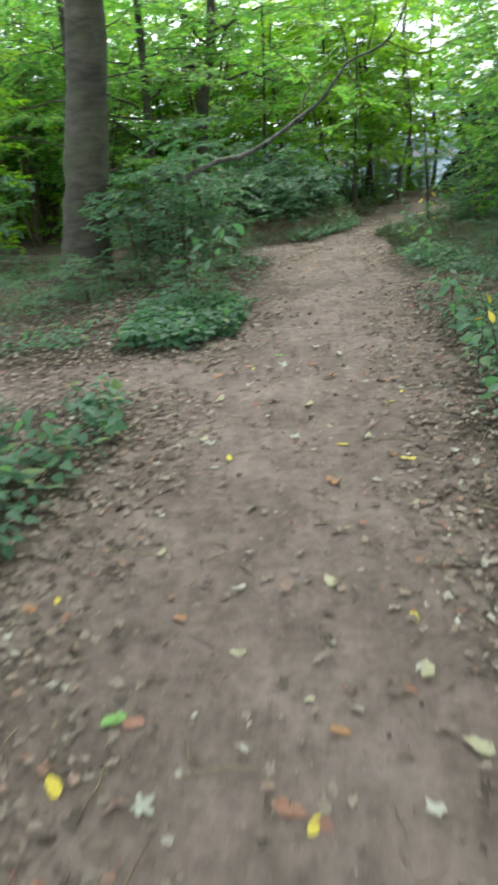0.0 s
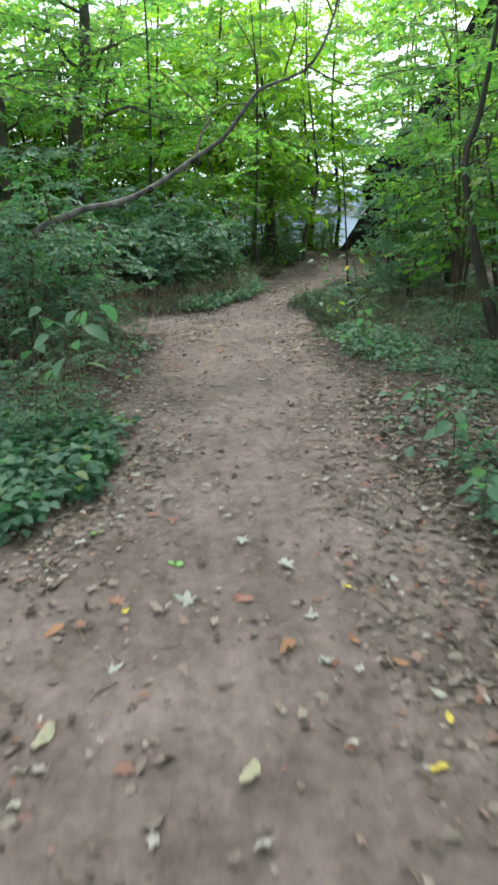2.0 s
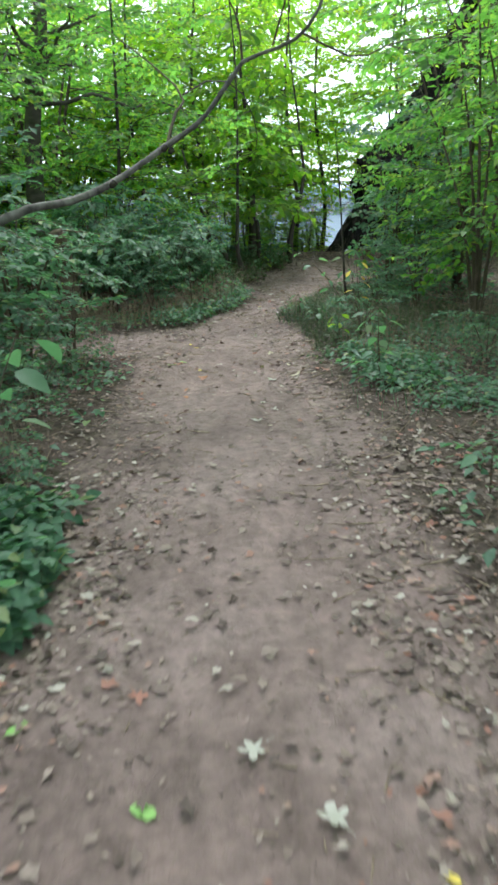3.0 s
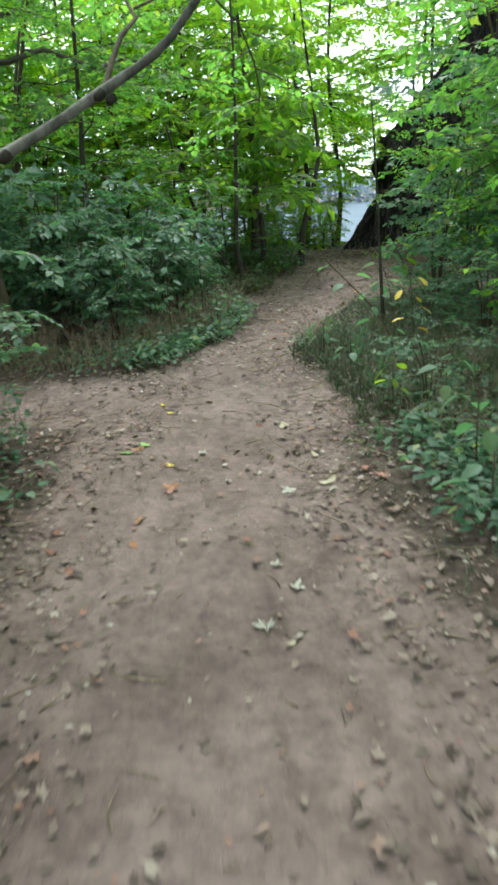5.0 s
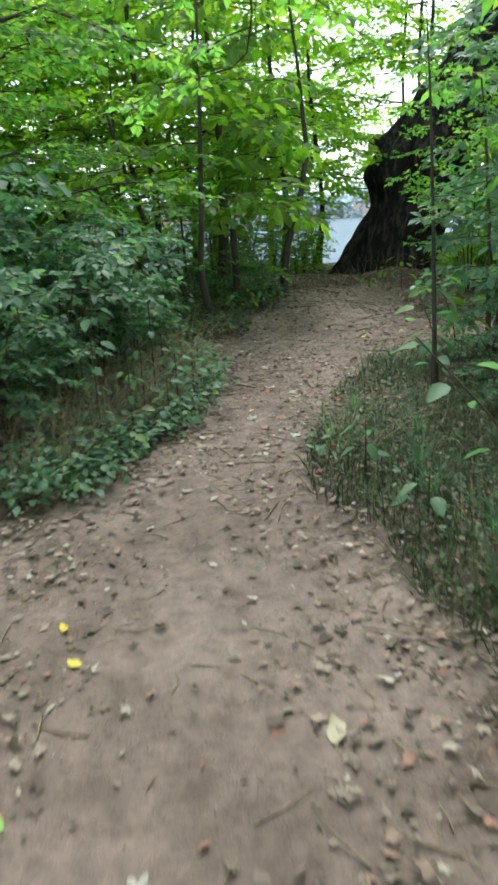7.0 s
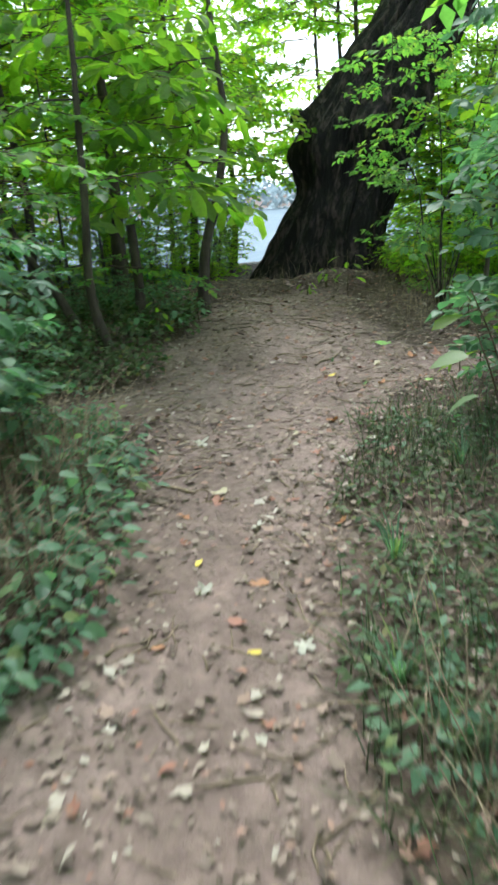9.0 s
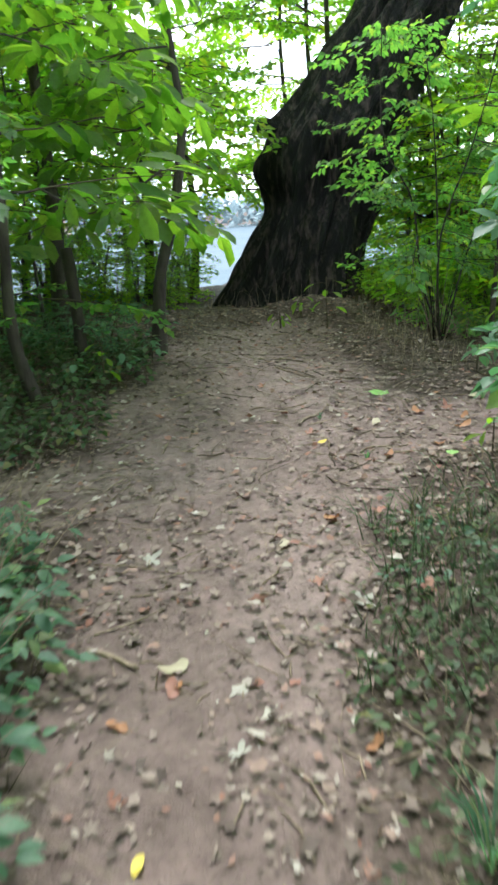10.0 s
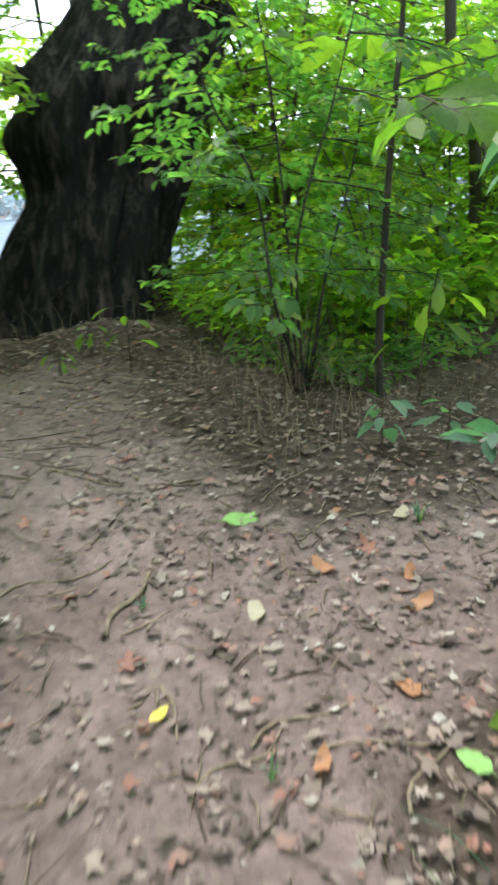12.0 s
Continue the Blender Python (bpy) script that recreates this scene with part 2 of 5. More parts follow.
def ragged_leaf(seed, long):
    """A torn, curled scrap of dead leaf."""
    r = np.random.default_rng(seed)
    k = 9
    v = [(0, 0.5, 0.0)]
    bend = r.uniform(0.25, 0.8)
    for i in range(k):
        a = 2 * math.pi * (i + r.uniform(-0.25, 0.25)) / k
        q = r.uniform(0.2, 0.36) if i % 2 else r.uniform(0.38, 0.62)
        x, y = q * math.cos(a) / long, 0.5 + q * math.sin(a)
        v.append((x, y, bend * long * x * x + 0.2 * (y - 0.5) ** 2 + r.uniform(-0.04, 0.06)))
    return np.array(v), [np.array([(0, 1 + i, 1 + (i + 1) % k) for i in range(k)])]


def crumpled_leaf(seed, lobed, crisp=1.0):
    """A fallen leaf with a wavy, curled blade; lobed or oval."""
    r = np.random.default_rng(seed)
    k = 20
    turn, curl, roll = r.uniform(0, math.pi), crisp * r.uniform(0.4, 1.1), crisp * r.uniform(0.0, 0.6)
    ring = []
    for i in range(k):
        a = 2 * math.pi * i / k
        if lobed:
            q = (0.52, 0.36, 0.19, 0.37)[i % 4] * (1.0 + 0.25 * math.sin(a)) * r.uniform(0.82, 1.15)
        else:
            q = 0.5 / math.hypot(math.cos(a) / 0.62, math.sin(a)) * (1 - 0.12 * math.cos(2 * a)) * r.uniform(0.86, 1.08)
        ring.append((q * math.cos(a), q * math.sin(a)))
    v = [(0.0, 0.0)] + [(0.5 * x, 0.5 * y) for x, y in ring] + ring
    out = []
    for x, y in v:
        u, w = x * math.cos(turn) + y * math.sin(turn), y * math.cos(turn) - x * math.sin(turn)
        out.append((x, y, curl * u * u + roll * u * w + 0.05 * math.sin(9 * x + seed) * math.cos(8 * y + 2 * seed) + r.uniform(-0.012, 0.012)))
    f = [(0, 1 + i, 1 + (i + 1) % k) for i in range(k)]
    q = [(1 + i, 1 + k + i, 1 + k + (i + 1) % k, 1 + (i + 1) % k) for i in range(k)]
    return np.array(out), [np.array(f), np.array(q)]


LEAF_RAGS = [ragged_leaf(1, 1.5), ragged_leaf(2, 2.2), ragged_leaf(3, 1.8), ragged_leaf(4, 2.6)]
LEAF_CRUMB = (np.array([(0, 0, 0.05), (-0.28, 0.5, 0), (0.03, 1, 0.12), (0.24, 0.4, 0.02)]), [np.array([(0, 3, 2), (0, 2, 1)])])


def lobed_leaf():
    """Five-lobed leaf, slightly cupped."""
    v = [(0, 0.35, 0)]
    shape = [(-90, 0.38)]
    for c, r in ((-38, 0.46), (12, 0.6), (90, 0.66), (168, 0.6), (218, 0.46)):
        shape += [(c - 20, 0.24), (c - 12, 0.68 * r), (c - 5, 0.72 * r), (c, r), (c + 5, 0.74 * r), (c + 13, 0.66 * r)]
    shape += [(244, 0.2)]
    for a, r in shape:
        v.append((r * math.cos(radians(a)), 0.35 + r * math.sin(radians(a)), 0.3 * r * r + 0.05 * math.sin(a)))
    k = len(shape)
    return np.array(v, dtype=float), [np.array([(0, 1 + i, 1 + (i + 1) % k) for i in range(k)])]


LEAF_LOBED = lobed_leaf()


def unit(a):
    return a / (np.linalg.norm(a, axis=-1, keepdims=True) + 1e-9)


def lay(soup, leaf, pos, way, up, size, slot=0):
    """Adds one leaf at each place, growing along way, its face towards up."""
    v, faces = leaf
    pos, way, up = (np.asarray(q, dtype=float).reshape(-1, 3) for q in (pos, way, up))
    size = np.asarray(size, dtype=float).reshape(-1)
    y = unit(way)
    x = unit(np.cross(y, up))
    z = np.cross(x, y)
    m = np.stack([x, y, z], 1) * size[:, None, None]
    out = np.einsum("ki,nij->nkj", v, m) + pos[:, None]
    n, k = len(pos), len(v)
    shift = (np.arange(n) * k)[:, None, None]
    soup.add(out.reshape(-1, 3), [(f[None] + shift).reshape(-1, f.shape[1]) for f in faces], slot)


def spray(seed, length, leaf, size, twigs=9, per=7, flat=0.25):
    """A leafy branchlet along y from the origin: wood (v, faces) and leaves (pos, way, up, size)."""
    r = np.random.default_rng(seed)
    wood = Soup()
    s = np.linspace(0, 1, 5)
    bend = r.normal(0, 0.12)
    axis = np.stack([bend * length * s**2, length * s, -0.14 * length * s**2 + 0.05 * length * s], 1)
    wood.add(*tube(axis, 0.009 * length * (1 - 0.8 * s), 3, False))
    pos, way = [], []
    for i in range(twigs):
        t = 0.12 + 0.88 * (i + r.uniform(0, 0.6)) / twigs
        o = np.array([np.interp(t, s, axis[:, k]) for k in range(3)])
        side = 1 if i % 2 else -1
        a = radians(r.uniform(35, 65)) * side
        tl = length * r.uniform(0.22, 0.42) * (1.15 - 0.6 * t)
        d = np.array([math.sin(a), math.cos(a), r.normal(0.0, flat)])
        end = o + tl * d / np.linalg.norm(d) + np.array([0, 0, -0.1 * tl])
        wood.add(*tube([o, end], [0.004 * length, 0.0015 * length], 3, False))
        for j in range(per):
            u = 0.15 + 0.85 * (j + r.uniform(0, 0.5)) / per
            q = o + (end - o) * u
            sd = 1 if j % 2 else -1
            b = a + sd * radians(r.uniform(25, 75)) * (1 if j < per - 1 else 0.2)
            pos.append(q)
            way.append((math.sin(b), math.cos(b), r.normal(-0.25, 0.25)))
    pos, way = np.array(pos), np.array(way)
    up = np.array([0, 0, 1.0]) + r.normal(0, 0.35, (len(pos), 3))
    return wood, leaf, pos, way, up, size * r.uniform(0.65, 1.2, len(pos))


def place_spray(soup, sp, m, scale=1.0):
    """Adds the branchlet at the pose m to a crown mesh: slot 0 twigs, slot 1 leaves."""
    wood, leaf, pos, way, up, size = sp
    r = np.array(m.to_3x3())
    o = np.array(m.translation)
    base = np.concatenate(wood.v) @ r.T * scale + o
    start = soup.n
    soup.v.append(base.astype(np.float32))
    for f, _ in wood.f:
        soup.f.append((f + start, 0))
    soup.n += len(base)
    lay(soup, leaf, pos @ r.T * scale + o, way @ r.T, up @ r.T, size * scale, 1)


SPRAYS = {
    "fine": [spray(s, 0.9, LEAF_TWO, 0.1, 8, 7) for s in range(5)],
    "leafy": [spray(30 + s, 0.75, LEAF_FAR, 0.085, 9, 7) for s in range(4)],
    "oval": [spray(20 + s, 0.75, LEAF_OVAL, 0.08, 9, 7) for s in range(4)],
    "broad": [spray(40 + s, 0.9, LEAF_BROAD, 0.24, 5, 4, 0.3) for s in range(4)],
    "mid": [spray(50 + s, 0.7, LEAF_OVAL, 0.125, 7, 6, 0.3) for s in range(4)],
    "far": [spray(60 + s, 1.6, LEAF_TWO, 0.17, 10, 7) for s in range(4)],
    "high": [spray(80 + s, 2.6, LEAF_TWO, 0.3, 10, 7) for s in range(3)],
}


def heading(az, el, roll=0.0):
    """A turn that sends y to the compass angle az (from x, degrees) and up by el."""
    return Euler((0, 0, radians(az - 90))).to_matrix().to_4x4() @ Euler((radians(el), 0, 0)).to_matrix().to_4x4() @ Euler((0, radians(roll), 0)).to_matrix().to_4x4()


# ---- plan of the trails and the lie of the land ----
TRAILS = [
    [(-0.05, -40, 1.0), (-0.05, -3, 1.05), (-0.1, 4, 1.1), (0.1, 6, 1.12), (0.35, 7.5, 0.93), (0.6, 10, 0.93), (0.7, 12, 0.88), (0.95, 13.3, 0.75), (1.2, 14.2, 0.52), (1.65, 15.4, 0.42), (2.1, 16.4, 0.5), (2.6, 17.4, 0.75), (3.1, 18.4, 0.95), (3.9, 20.2, 0.75), (4.4, 21.0, 0.6)],
    [(-0.3, 5.7, 0.7), (-4, 5.9, 0.45), (-14, 6.8, 0.5)],
    [(0.4, 13.0, 0.6), (-2.4, 14.3, 0.55), (-12, 17, 0.6)],
    [(2.6, 18.0, 0.6), (1.2, 17.9, 0.38), (-3, 18.6, 0.3)],
    [(3.2, 18.2, 0.7), (4.7, 17.85, 0.45), (12, 15.8, 0.55)],
]


def off_trail(x, y):
    """Metres from the edge of the worn trails; negative on them."""
    x, y = np.asarray(x, dtype=float), np.asarray(y, dtype=float)
    best = np.full(np.broadcast(x, y).shape, 1e9)
    for line in TRAILS:
        for (x0, y0, r0), (x1, y1, r1) in zip(line, line[1:]):
            dx, dy = x1 - x0, y1 - y0
            u = np.clip(((x - x0) * dx + (y - y0) * dy) / (dx * dx + dy * dy), 0, 1)
            best = np.minimum(best, np.hypot(x - x0 - u * dx, y - y0 - u * dy) - (r0 + u * (r1 - r0)))
    return best + 0.11 * wave(x, y, 2.3, 0.5) * (best < 3) + 0.05 * wave(x, y, 6.1, 1.5)


def smooth(a, lo, hi):
    t = np.clip((np.asarray(a, dtype=float) - lo) / (hi - lo), 0, 1)
    return t * t * (3 - 2 * t)


def wave(x, y, f, p=0.0):
    return np.sin(f * x + 1.3 * p) * np.cos(f * 0.83 * y + 2.1 * p) + 0.6 * np.sin(f * 1.9 * (x * 0.6 + y * 0.8) + p) * np.cos(f * 2.3 * (y * 0.6 - x * 0.8))


def land(x, y):
    x, y = np.asarray(x, dtype=float), np.asarray(y, dtype=float)
    off = off_trail(x, y)
    z = 0.07 * smooth(off, -0.25, 0.5) + 0.02 * wave(x, y, 1.1) + 0.012 * wave(x, y, 3.7, 1.0) + 0.006 * wave(x, y, 13, 0.7) + 0.004 * wave(x, y, 27, 1.7) + 0.02 * smooth(off, 0, 1) * wave(x, y, 2.3, 2.0)
    z = z + 0.2 * smooth(y, 18.4, 20.2) * (1 - 0.6 * smooth(x, 3.2, 4.6)) + 0.16 * np.exp(-((x - 5.35) ** 2 + (y - 22.0) ** 2) / 0.7)
    rut = np.interp(y, [3.0, 6.4, 8.2, 9.9, 11.0, 12.4], [0.35, 0.5, 0.75, 0.85, 1.1, 1.3])
    z = z - 0.018 * np.exp(-(((x - rut) / 0.07) ** 2)) * smooth(y, 3, 5) * (1 - smooth(y, 12, 13))
    bank = y - 25.5 - 0.25 * (x - 2) * 0.3
    z = z - 3.2 * smooth(bank, 0, 6)
    z = z + 4.5 * smooth(y, 120, 150)
    return z


def ground_z(x, y):
    return float(land(x, y))


def grown(core_lo, core_hi, step, reach):
    a = list(np.arange(core_lo, core_hi + step / 2, step))
    d = step
    lo, hi = [], []
    e = core_hi
    while e < reach:
        d *= 1.22
        e += d
        hi.append(e)
    d, e = step, core_lo
    while e > -reach:
        d *= 1.22
        e -= d
        lo.append(e)
    return np.array(lo[::-1] + a + hi)


def make_ground():
    xs, ys = grown(-4.5, 7.5, 0.085, 2500), grown(0.5, 23.0, 0.085, 2500)
    gx, gy = np.meshgrid(xs, ys, indexing="ij")
    z = land(gx, gy)
    off = off_trail(gx, gy)
    rng = np.random.default_rng(5)
    z += rng.normal(0, 0.004, z.shape) * (np.abs(gx) < 12)
    s = Soup()
    nx, ny = len(xs), len(ys)
    i, j = np.meshgrid(np.arange(nx - 1), np.arange(ny - 1), indexing="ij")
    q = np.stack([i * ny + j, (i + 1) * ny + j, (i + 1) * ny + j + 1, i * ny + j + 1], -1).reshape(-1, 4)
    s.add(np.stack([gx, gy, z], -1).reshape(-1, 3), [q])
    me = s.mesh("ground", [SOIL])
    at = me.attributes.new("worn", "FLOAT", "POINT")
    at.data.foreach_set("value", (1 - smooth(off, -0.3, 0.35)).ravel().astype(np.float32))
    return tagged(new("ground", me), "trodden brown soil trail through dark woodland humus", "ground", kind="structure")


make_ground()

sw = Soup()
wx, wy = np.linspace(-400, 400, 30), np.linspace(26, 150, 12)
ax_, ay_ = np.meshgrid(wx, wy, indexing="ij")
i_, j_ = np.meshgrid(np.arange(29), np.arange(11), indexing="ij")
sw.add(np.stack([ax_, ay_, np.full(ax_.shape, -1.7)], -1).reshape(-1, 3), [np.stack([i_ * 12 + j_, (i_ + 1) * 12 + j_, (i_ + 1) * 12 + j_ + 1, i_ * 12 + j_ + 1], -1).reshape(-1, 4)])
tagged(new("water", sw.mesh("water", [WATER])), "pale calm river water beyond the bank", "river", kind="structure")


# ---- trees ----
def stem_mesh(name, pts, r0, r1, mat, sides=9, count=24, bumps=0.06, flare=0.0, seed=0):
    rng = np.random.default_rng(seed)
    path = curve(pts, count)
    t = np.linspace(0, 1, count)
    r = r0 + (r1 - r0) * t
    r = r * (1 + flare * np.exp(-t * count * 0.35))
    rr = r[:, None] * (1 + bumps * rng.normal(0, 1, (count, sides)))
    s = Soup()
    s.add(*tube(path, rr, sides))
    return s.mesh(name, [mat]), path, r


def limb_path(start, az, el, length, droop, rng):
    s = np.linspace(0, 1, 6)[:, None]
    d = np.array([math.cos(radians(az)) * math.cos(radians(el)), math.sin(radians(az)) * math.cos(radians(el)), math.sin(radians(el))])
    return np.asarray(start) + d * length * s + np.array([0, 0, -droop * length]) * s**2 + np.vstack([[0, 0, 0], rng.normal(0, 0.03 * length, (5, 3))])


def leafy(soup, path, kind, rng, step=0.28, scale=1.0, start=0.25):
    """Sets branchlets along a limb, left and right of it, and one at its end."""
    seg = np.linalg.norm(np.diff(path, axis=0), axis=1)
    total = seg.sum()
    cum = np.concatenate([[0], np.cumsum(seg)])
    d = start * total
    k = 0
    while d < total:
        p = [np.interp(d, cum, path[:, i]) for i in range(3)]
        q = [np.interp(min(total, d + 0.1), cum, path[:, i]) for i in range(3)]
        az = math.degrees(math.atan2(q[1] - p[1], q[0] - p[0]))
        side = 1 if k % 2 else -1
        m = Matrix.Translation(p) @ heading(az + side * rng.uniform(35, 80), rng.uniform(-18, 14), rng.uniform(-25, 25))
        sp = SPRAYS[kind][int(rng.integers(len(SPRAYS[kind])))]
        place_spray(soup, sp, m, scale * rng.uniform(0.7, 1.15))
        d += step * rng.uniform(0.7, 1.3)
        k += 1
    m = Matrix.Translation(path[-1]) @ heading(math.degrees(math.atan2(*(path[-1] - path[-2])[1::-1])), -8)
    place_spray(soup, SPRAYS[kind][0], m, scale)


def tree(name, pts, r0, r1, bark_mat, leaf_mat, kind, label, limbs, seed, limb_len=1.6, lo=0.3, hi=1.0, el=(5, 40), droop=0.2, scale=1.0, step=0.3, sides=9, category="tree", group="", flare=0.4, azimuth=(0, 360), limb_r=0.35, limb_parts=True):
    """Tree > trunk, branches, crown. pts in the world, foot first."""
    rng = np.random.default_rng(seed)
    pts = np.asarray(pts, dtype=float)
    foot = pts[0].copy()
    top = thing(name, foot, label, category, group)
    me, path, r = stem_mesh("trunk", pts - foot - [0, 0, 0.04], r0, r1, bark_mat, sides, 26, 0.05, flare, seed)
    child("trunk", me, top)
    crown = Soup()
    n = len(path)
    for i in range(limbs):
        f = lo + (hi - lo) * (i + rng.uniform(0, 0.8)) / limbs
        at = min(n - 1, int(f * (n - 1)))
        az = azimuth[0] + (azimuth[1] - azimuth[0]) * ((i * 0.381966 + rng.uniform(-0.08, 0.08)) % 1.0)
        ll = limb_len * rng.uniform(0.6, 1.2) * (1.1 - 0.5 * max(0, f - lo))
        p = limb_path(path[at], az, rng.uniform(*el), ll, droop, rng)
        s = crown
        lr = min(r[at] * limb_r, 0.05)
        if limb_parts:
            s = Soup()
        s.add(*tube(p, lr * np.linspace(1, 0.25, 6), 5, False), 0)
        if limb_parts:
            child("branch", s.mesh("branch", [bark_mat]), top)
        leafy(crown, p, kind, rng, step, scale)
    if crown.n:
        child("crown", crown.mesh("crown", [TWIG, leaf_mat]), top, "leafy green crown in layered sprays")
    return top


def foot(x, y, z=None):
    return (x, y, ground_z(x, y) if z is None else z)


# The grey tree by the trail's left side.
tree("beech_tree", [foot(-3.05, 10.9), (-2.9, 10.9, 0.8), (-2.72, 10.9, 2.0), (-2.5, 10.9, 3.4), (-2.2, 11.0, 7), (-2.0, 11, 12)], 0.37, 0.2, BARK_GREY, GREEN, "high", "tall grey-barked tree with bare lower trunk", 6, 1, 2.6, 0.65, 1.0, (10, 50), 0.2, 1.0, 0.8, 16, flare=0.3)


# The great leaning tree at the water's edge.
def great_tree():
    base = np.array([5.58, 22.85, -0.04])
    top = thing("leaning_willow_tree", base, "huge dark furrowed old tree leaning over, with burls on its trunk", "tree")
    top.scale = (1.1, 1.1, 1.1)
    hz = [-0.3, 0.09, 0.7, 1.31, 1.67, 2.09, 2.62, 3.16, 5, 7.5]
    hx = [-0.2, -0.08, 0.15, 0.39, 0.49, 0.67, 1.0, 1.4, 2.5, 3.8]
    hr = [0.9, 0.78, 0.71, 0.67, 0.68, 0.7, 0.67, 0.6, 0.5, 0.32]
    count, sides = 170, 168
    zs = np.concatenate([np.linspace(-0.3, 3.6, 145), np.linspace(3.8, 7.5, 25)])
    a = np.arange(sides) * 2 * math.pi / sides
    v = np.zeros((count, sides, 3))
    ax = np.interp(zs, hz, hx)
    ax = np.convolve(np.pad(ax, 4, "edge"), np.ones(9) / 9, "valid")
    rad = np.convolve(np.pad(np.interp(zs, hz, hr), 4, "edge"), np.ones(9) / 9, "valid")
    for i, z in enumerate(zs):
        low = math.exp(-max(z, 0) / 0.5)
        ribs = 0.05 * np.sin(7 * a + 0.5 * z) + 0.045 * np.sin(12 * a - 0.9 * z + 1) + 0.03 * np.sin(23 * a + 1.6 * z)
        root = 0.16 * low * np.exp(-(((a - radians(160)) / 0.5) ** 2)) + 0.12 * low * np.exp(-(((a - radians(255)) / 0.3) ** 2)) - 0.12 * low * np.exp(-(((a - radians(320)) / 0.5) ** 2))
        rr = rad[i] * (1 + ribs * (0.9 + 0.8 * low) + root)
        v[i, :, 0] = ax[i] + rr * np.cos(a)
        v[i, :, 1] = rr * np.sin(a)
        v[i, :, 2] = z
    flat = v.reshape(-1, 3)
    axis = np.stack([np.repeat(ax, sides), np.zeros(count * sides), flat[:, 2]], 1)
    out_way = unit(flat - axis)
    for bx, by, bz, size, out in ((-0.2, 0.15, 1.66, 0.24, 0.17), (-0.28, 0.1, 1.2, 0.3, -0.1), (0.1, 0.25, 2.1, 0.15, 0.2), (0.0, -0.1, 1.85, 0.25, 0.12), (0.37, -0.6, 1.95, 0.22, 0.13), (0.75, -0.62, 2.2, 0.25, 0.1), (0.3, -0.58, 1.4, 0.28, -0.13), (0.1, -0.5, 0.85, 0.2, 0.08), (0.65, -0.5, 0.9, 0.22, -0.08), (-0.1, -0.3, 1.3, 0.2, -0.06), (0.5, -0.6, 2.5, 0.18, -0.09), (0.2, -0.7, 0.25, 0.22, 0.12)):
        w = np.exp(-((flat - np.array([bx, by, bz])) ** 2).sum(1) / (size * size))
        flat += out_way * (w * out)[:, None]
    for i in range(len(flat)):
        ang = math.atan2(out_way[i, 1], out_way[i, 0])
        q = Vector((math.cos(ang) * 3.2, math.sin(ang) * 3.2, flat[i, 2] * 1.1 + 0.4 * math.sin(3 * ang)))
        q2 = Vector((q.x * 3.4, q.y * 3.4, q.z * 1.5))
        k = noise.noise(q) * 0.07 - abs(noise.noise(q2)) * 0.11 + noise.noise(q2 * 2.2) * 0.03 + 0.05 * noise.noise(q * 1.7) * math.exp(-((flat[i, 2] - 1.9) / 0.5) ** 2)
        flat[i] += out_way[i] * k
    i, j = np.meshgrid(np.arange(count - 1), np.arange(sides), indexing="ij")
    j2 = (j + 1) % sides
    s = Soup()
    s.add(flat, [np.stack([i * sides + j, i * sides + j2, (i + 1) * sides + j2, (i + 1) * sides + j], -1).reshape(-1, 4)])
    child("trunk", s.mesh("trunk", [BARK_OLD]), top, "deeply furrowed near-black bark, furrow shade and ridge highlights painted in")
    s = Soup()
    s.add(*tube(curve([(0.2, 0.1, 2.0), (-0.08, 0.2, 2.08), (-0.27, 0.25, 2.13)], 8), [0.17, 0.14, 0.115, 0.1, 0.095, 0.1, 0.1, 0.06], 14))
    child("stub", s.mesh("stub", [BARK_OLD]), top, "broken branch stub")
    rng = np.random.default_rng(3)
    for k in range(3):
        ang = radians((232, 268, 300)[k])
        pts = []
        for z in np.linspace(0.1, (1.6, 2.4, 1.3)[k], 6):
            aa = ang + rng.normal(0, 0.07)
            r = np.interp(z, hz, hr) * 1.03
            pts.append((np.interp(z, hz, hx) + r * math.cos(aa), r * math.sin(aa), z))
        s = Soup()
        s.add(*tube(curve(pts, 18), np.full(18, 0.009), 5))
        child("vine", s.mesh("vine", [BARK_OLD]), top, "thin woody vine")
    crown = Soup()
    for k in range(9):
        zz = rng.uniform(4.2, 7.3)
        lp = limb_path((np.interp(zz, hz, hx), 0, zz), 360 * k / 9 + rng.uniform(-15, 15), rng.uniform(5, 40), 3.0, 0.15, rng)
        s = Soup()
        s.add(*tube(lp, np.linspace(0.13, 0.03, 6), 7, False))
        child("limb", s.mesh("limb", [BARK_OLD]), top)
        leafy(crown, lp, "far", rng, 0.6, 0.8)
    child("crown", crown.mesh("crown", [TWIG, BRIGHT]), top, "open green crown")


great_tree()

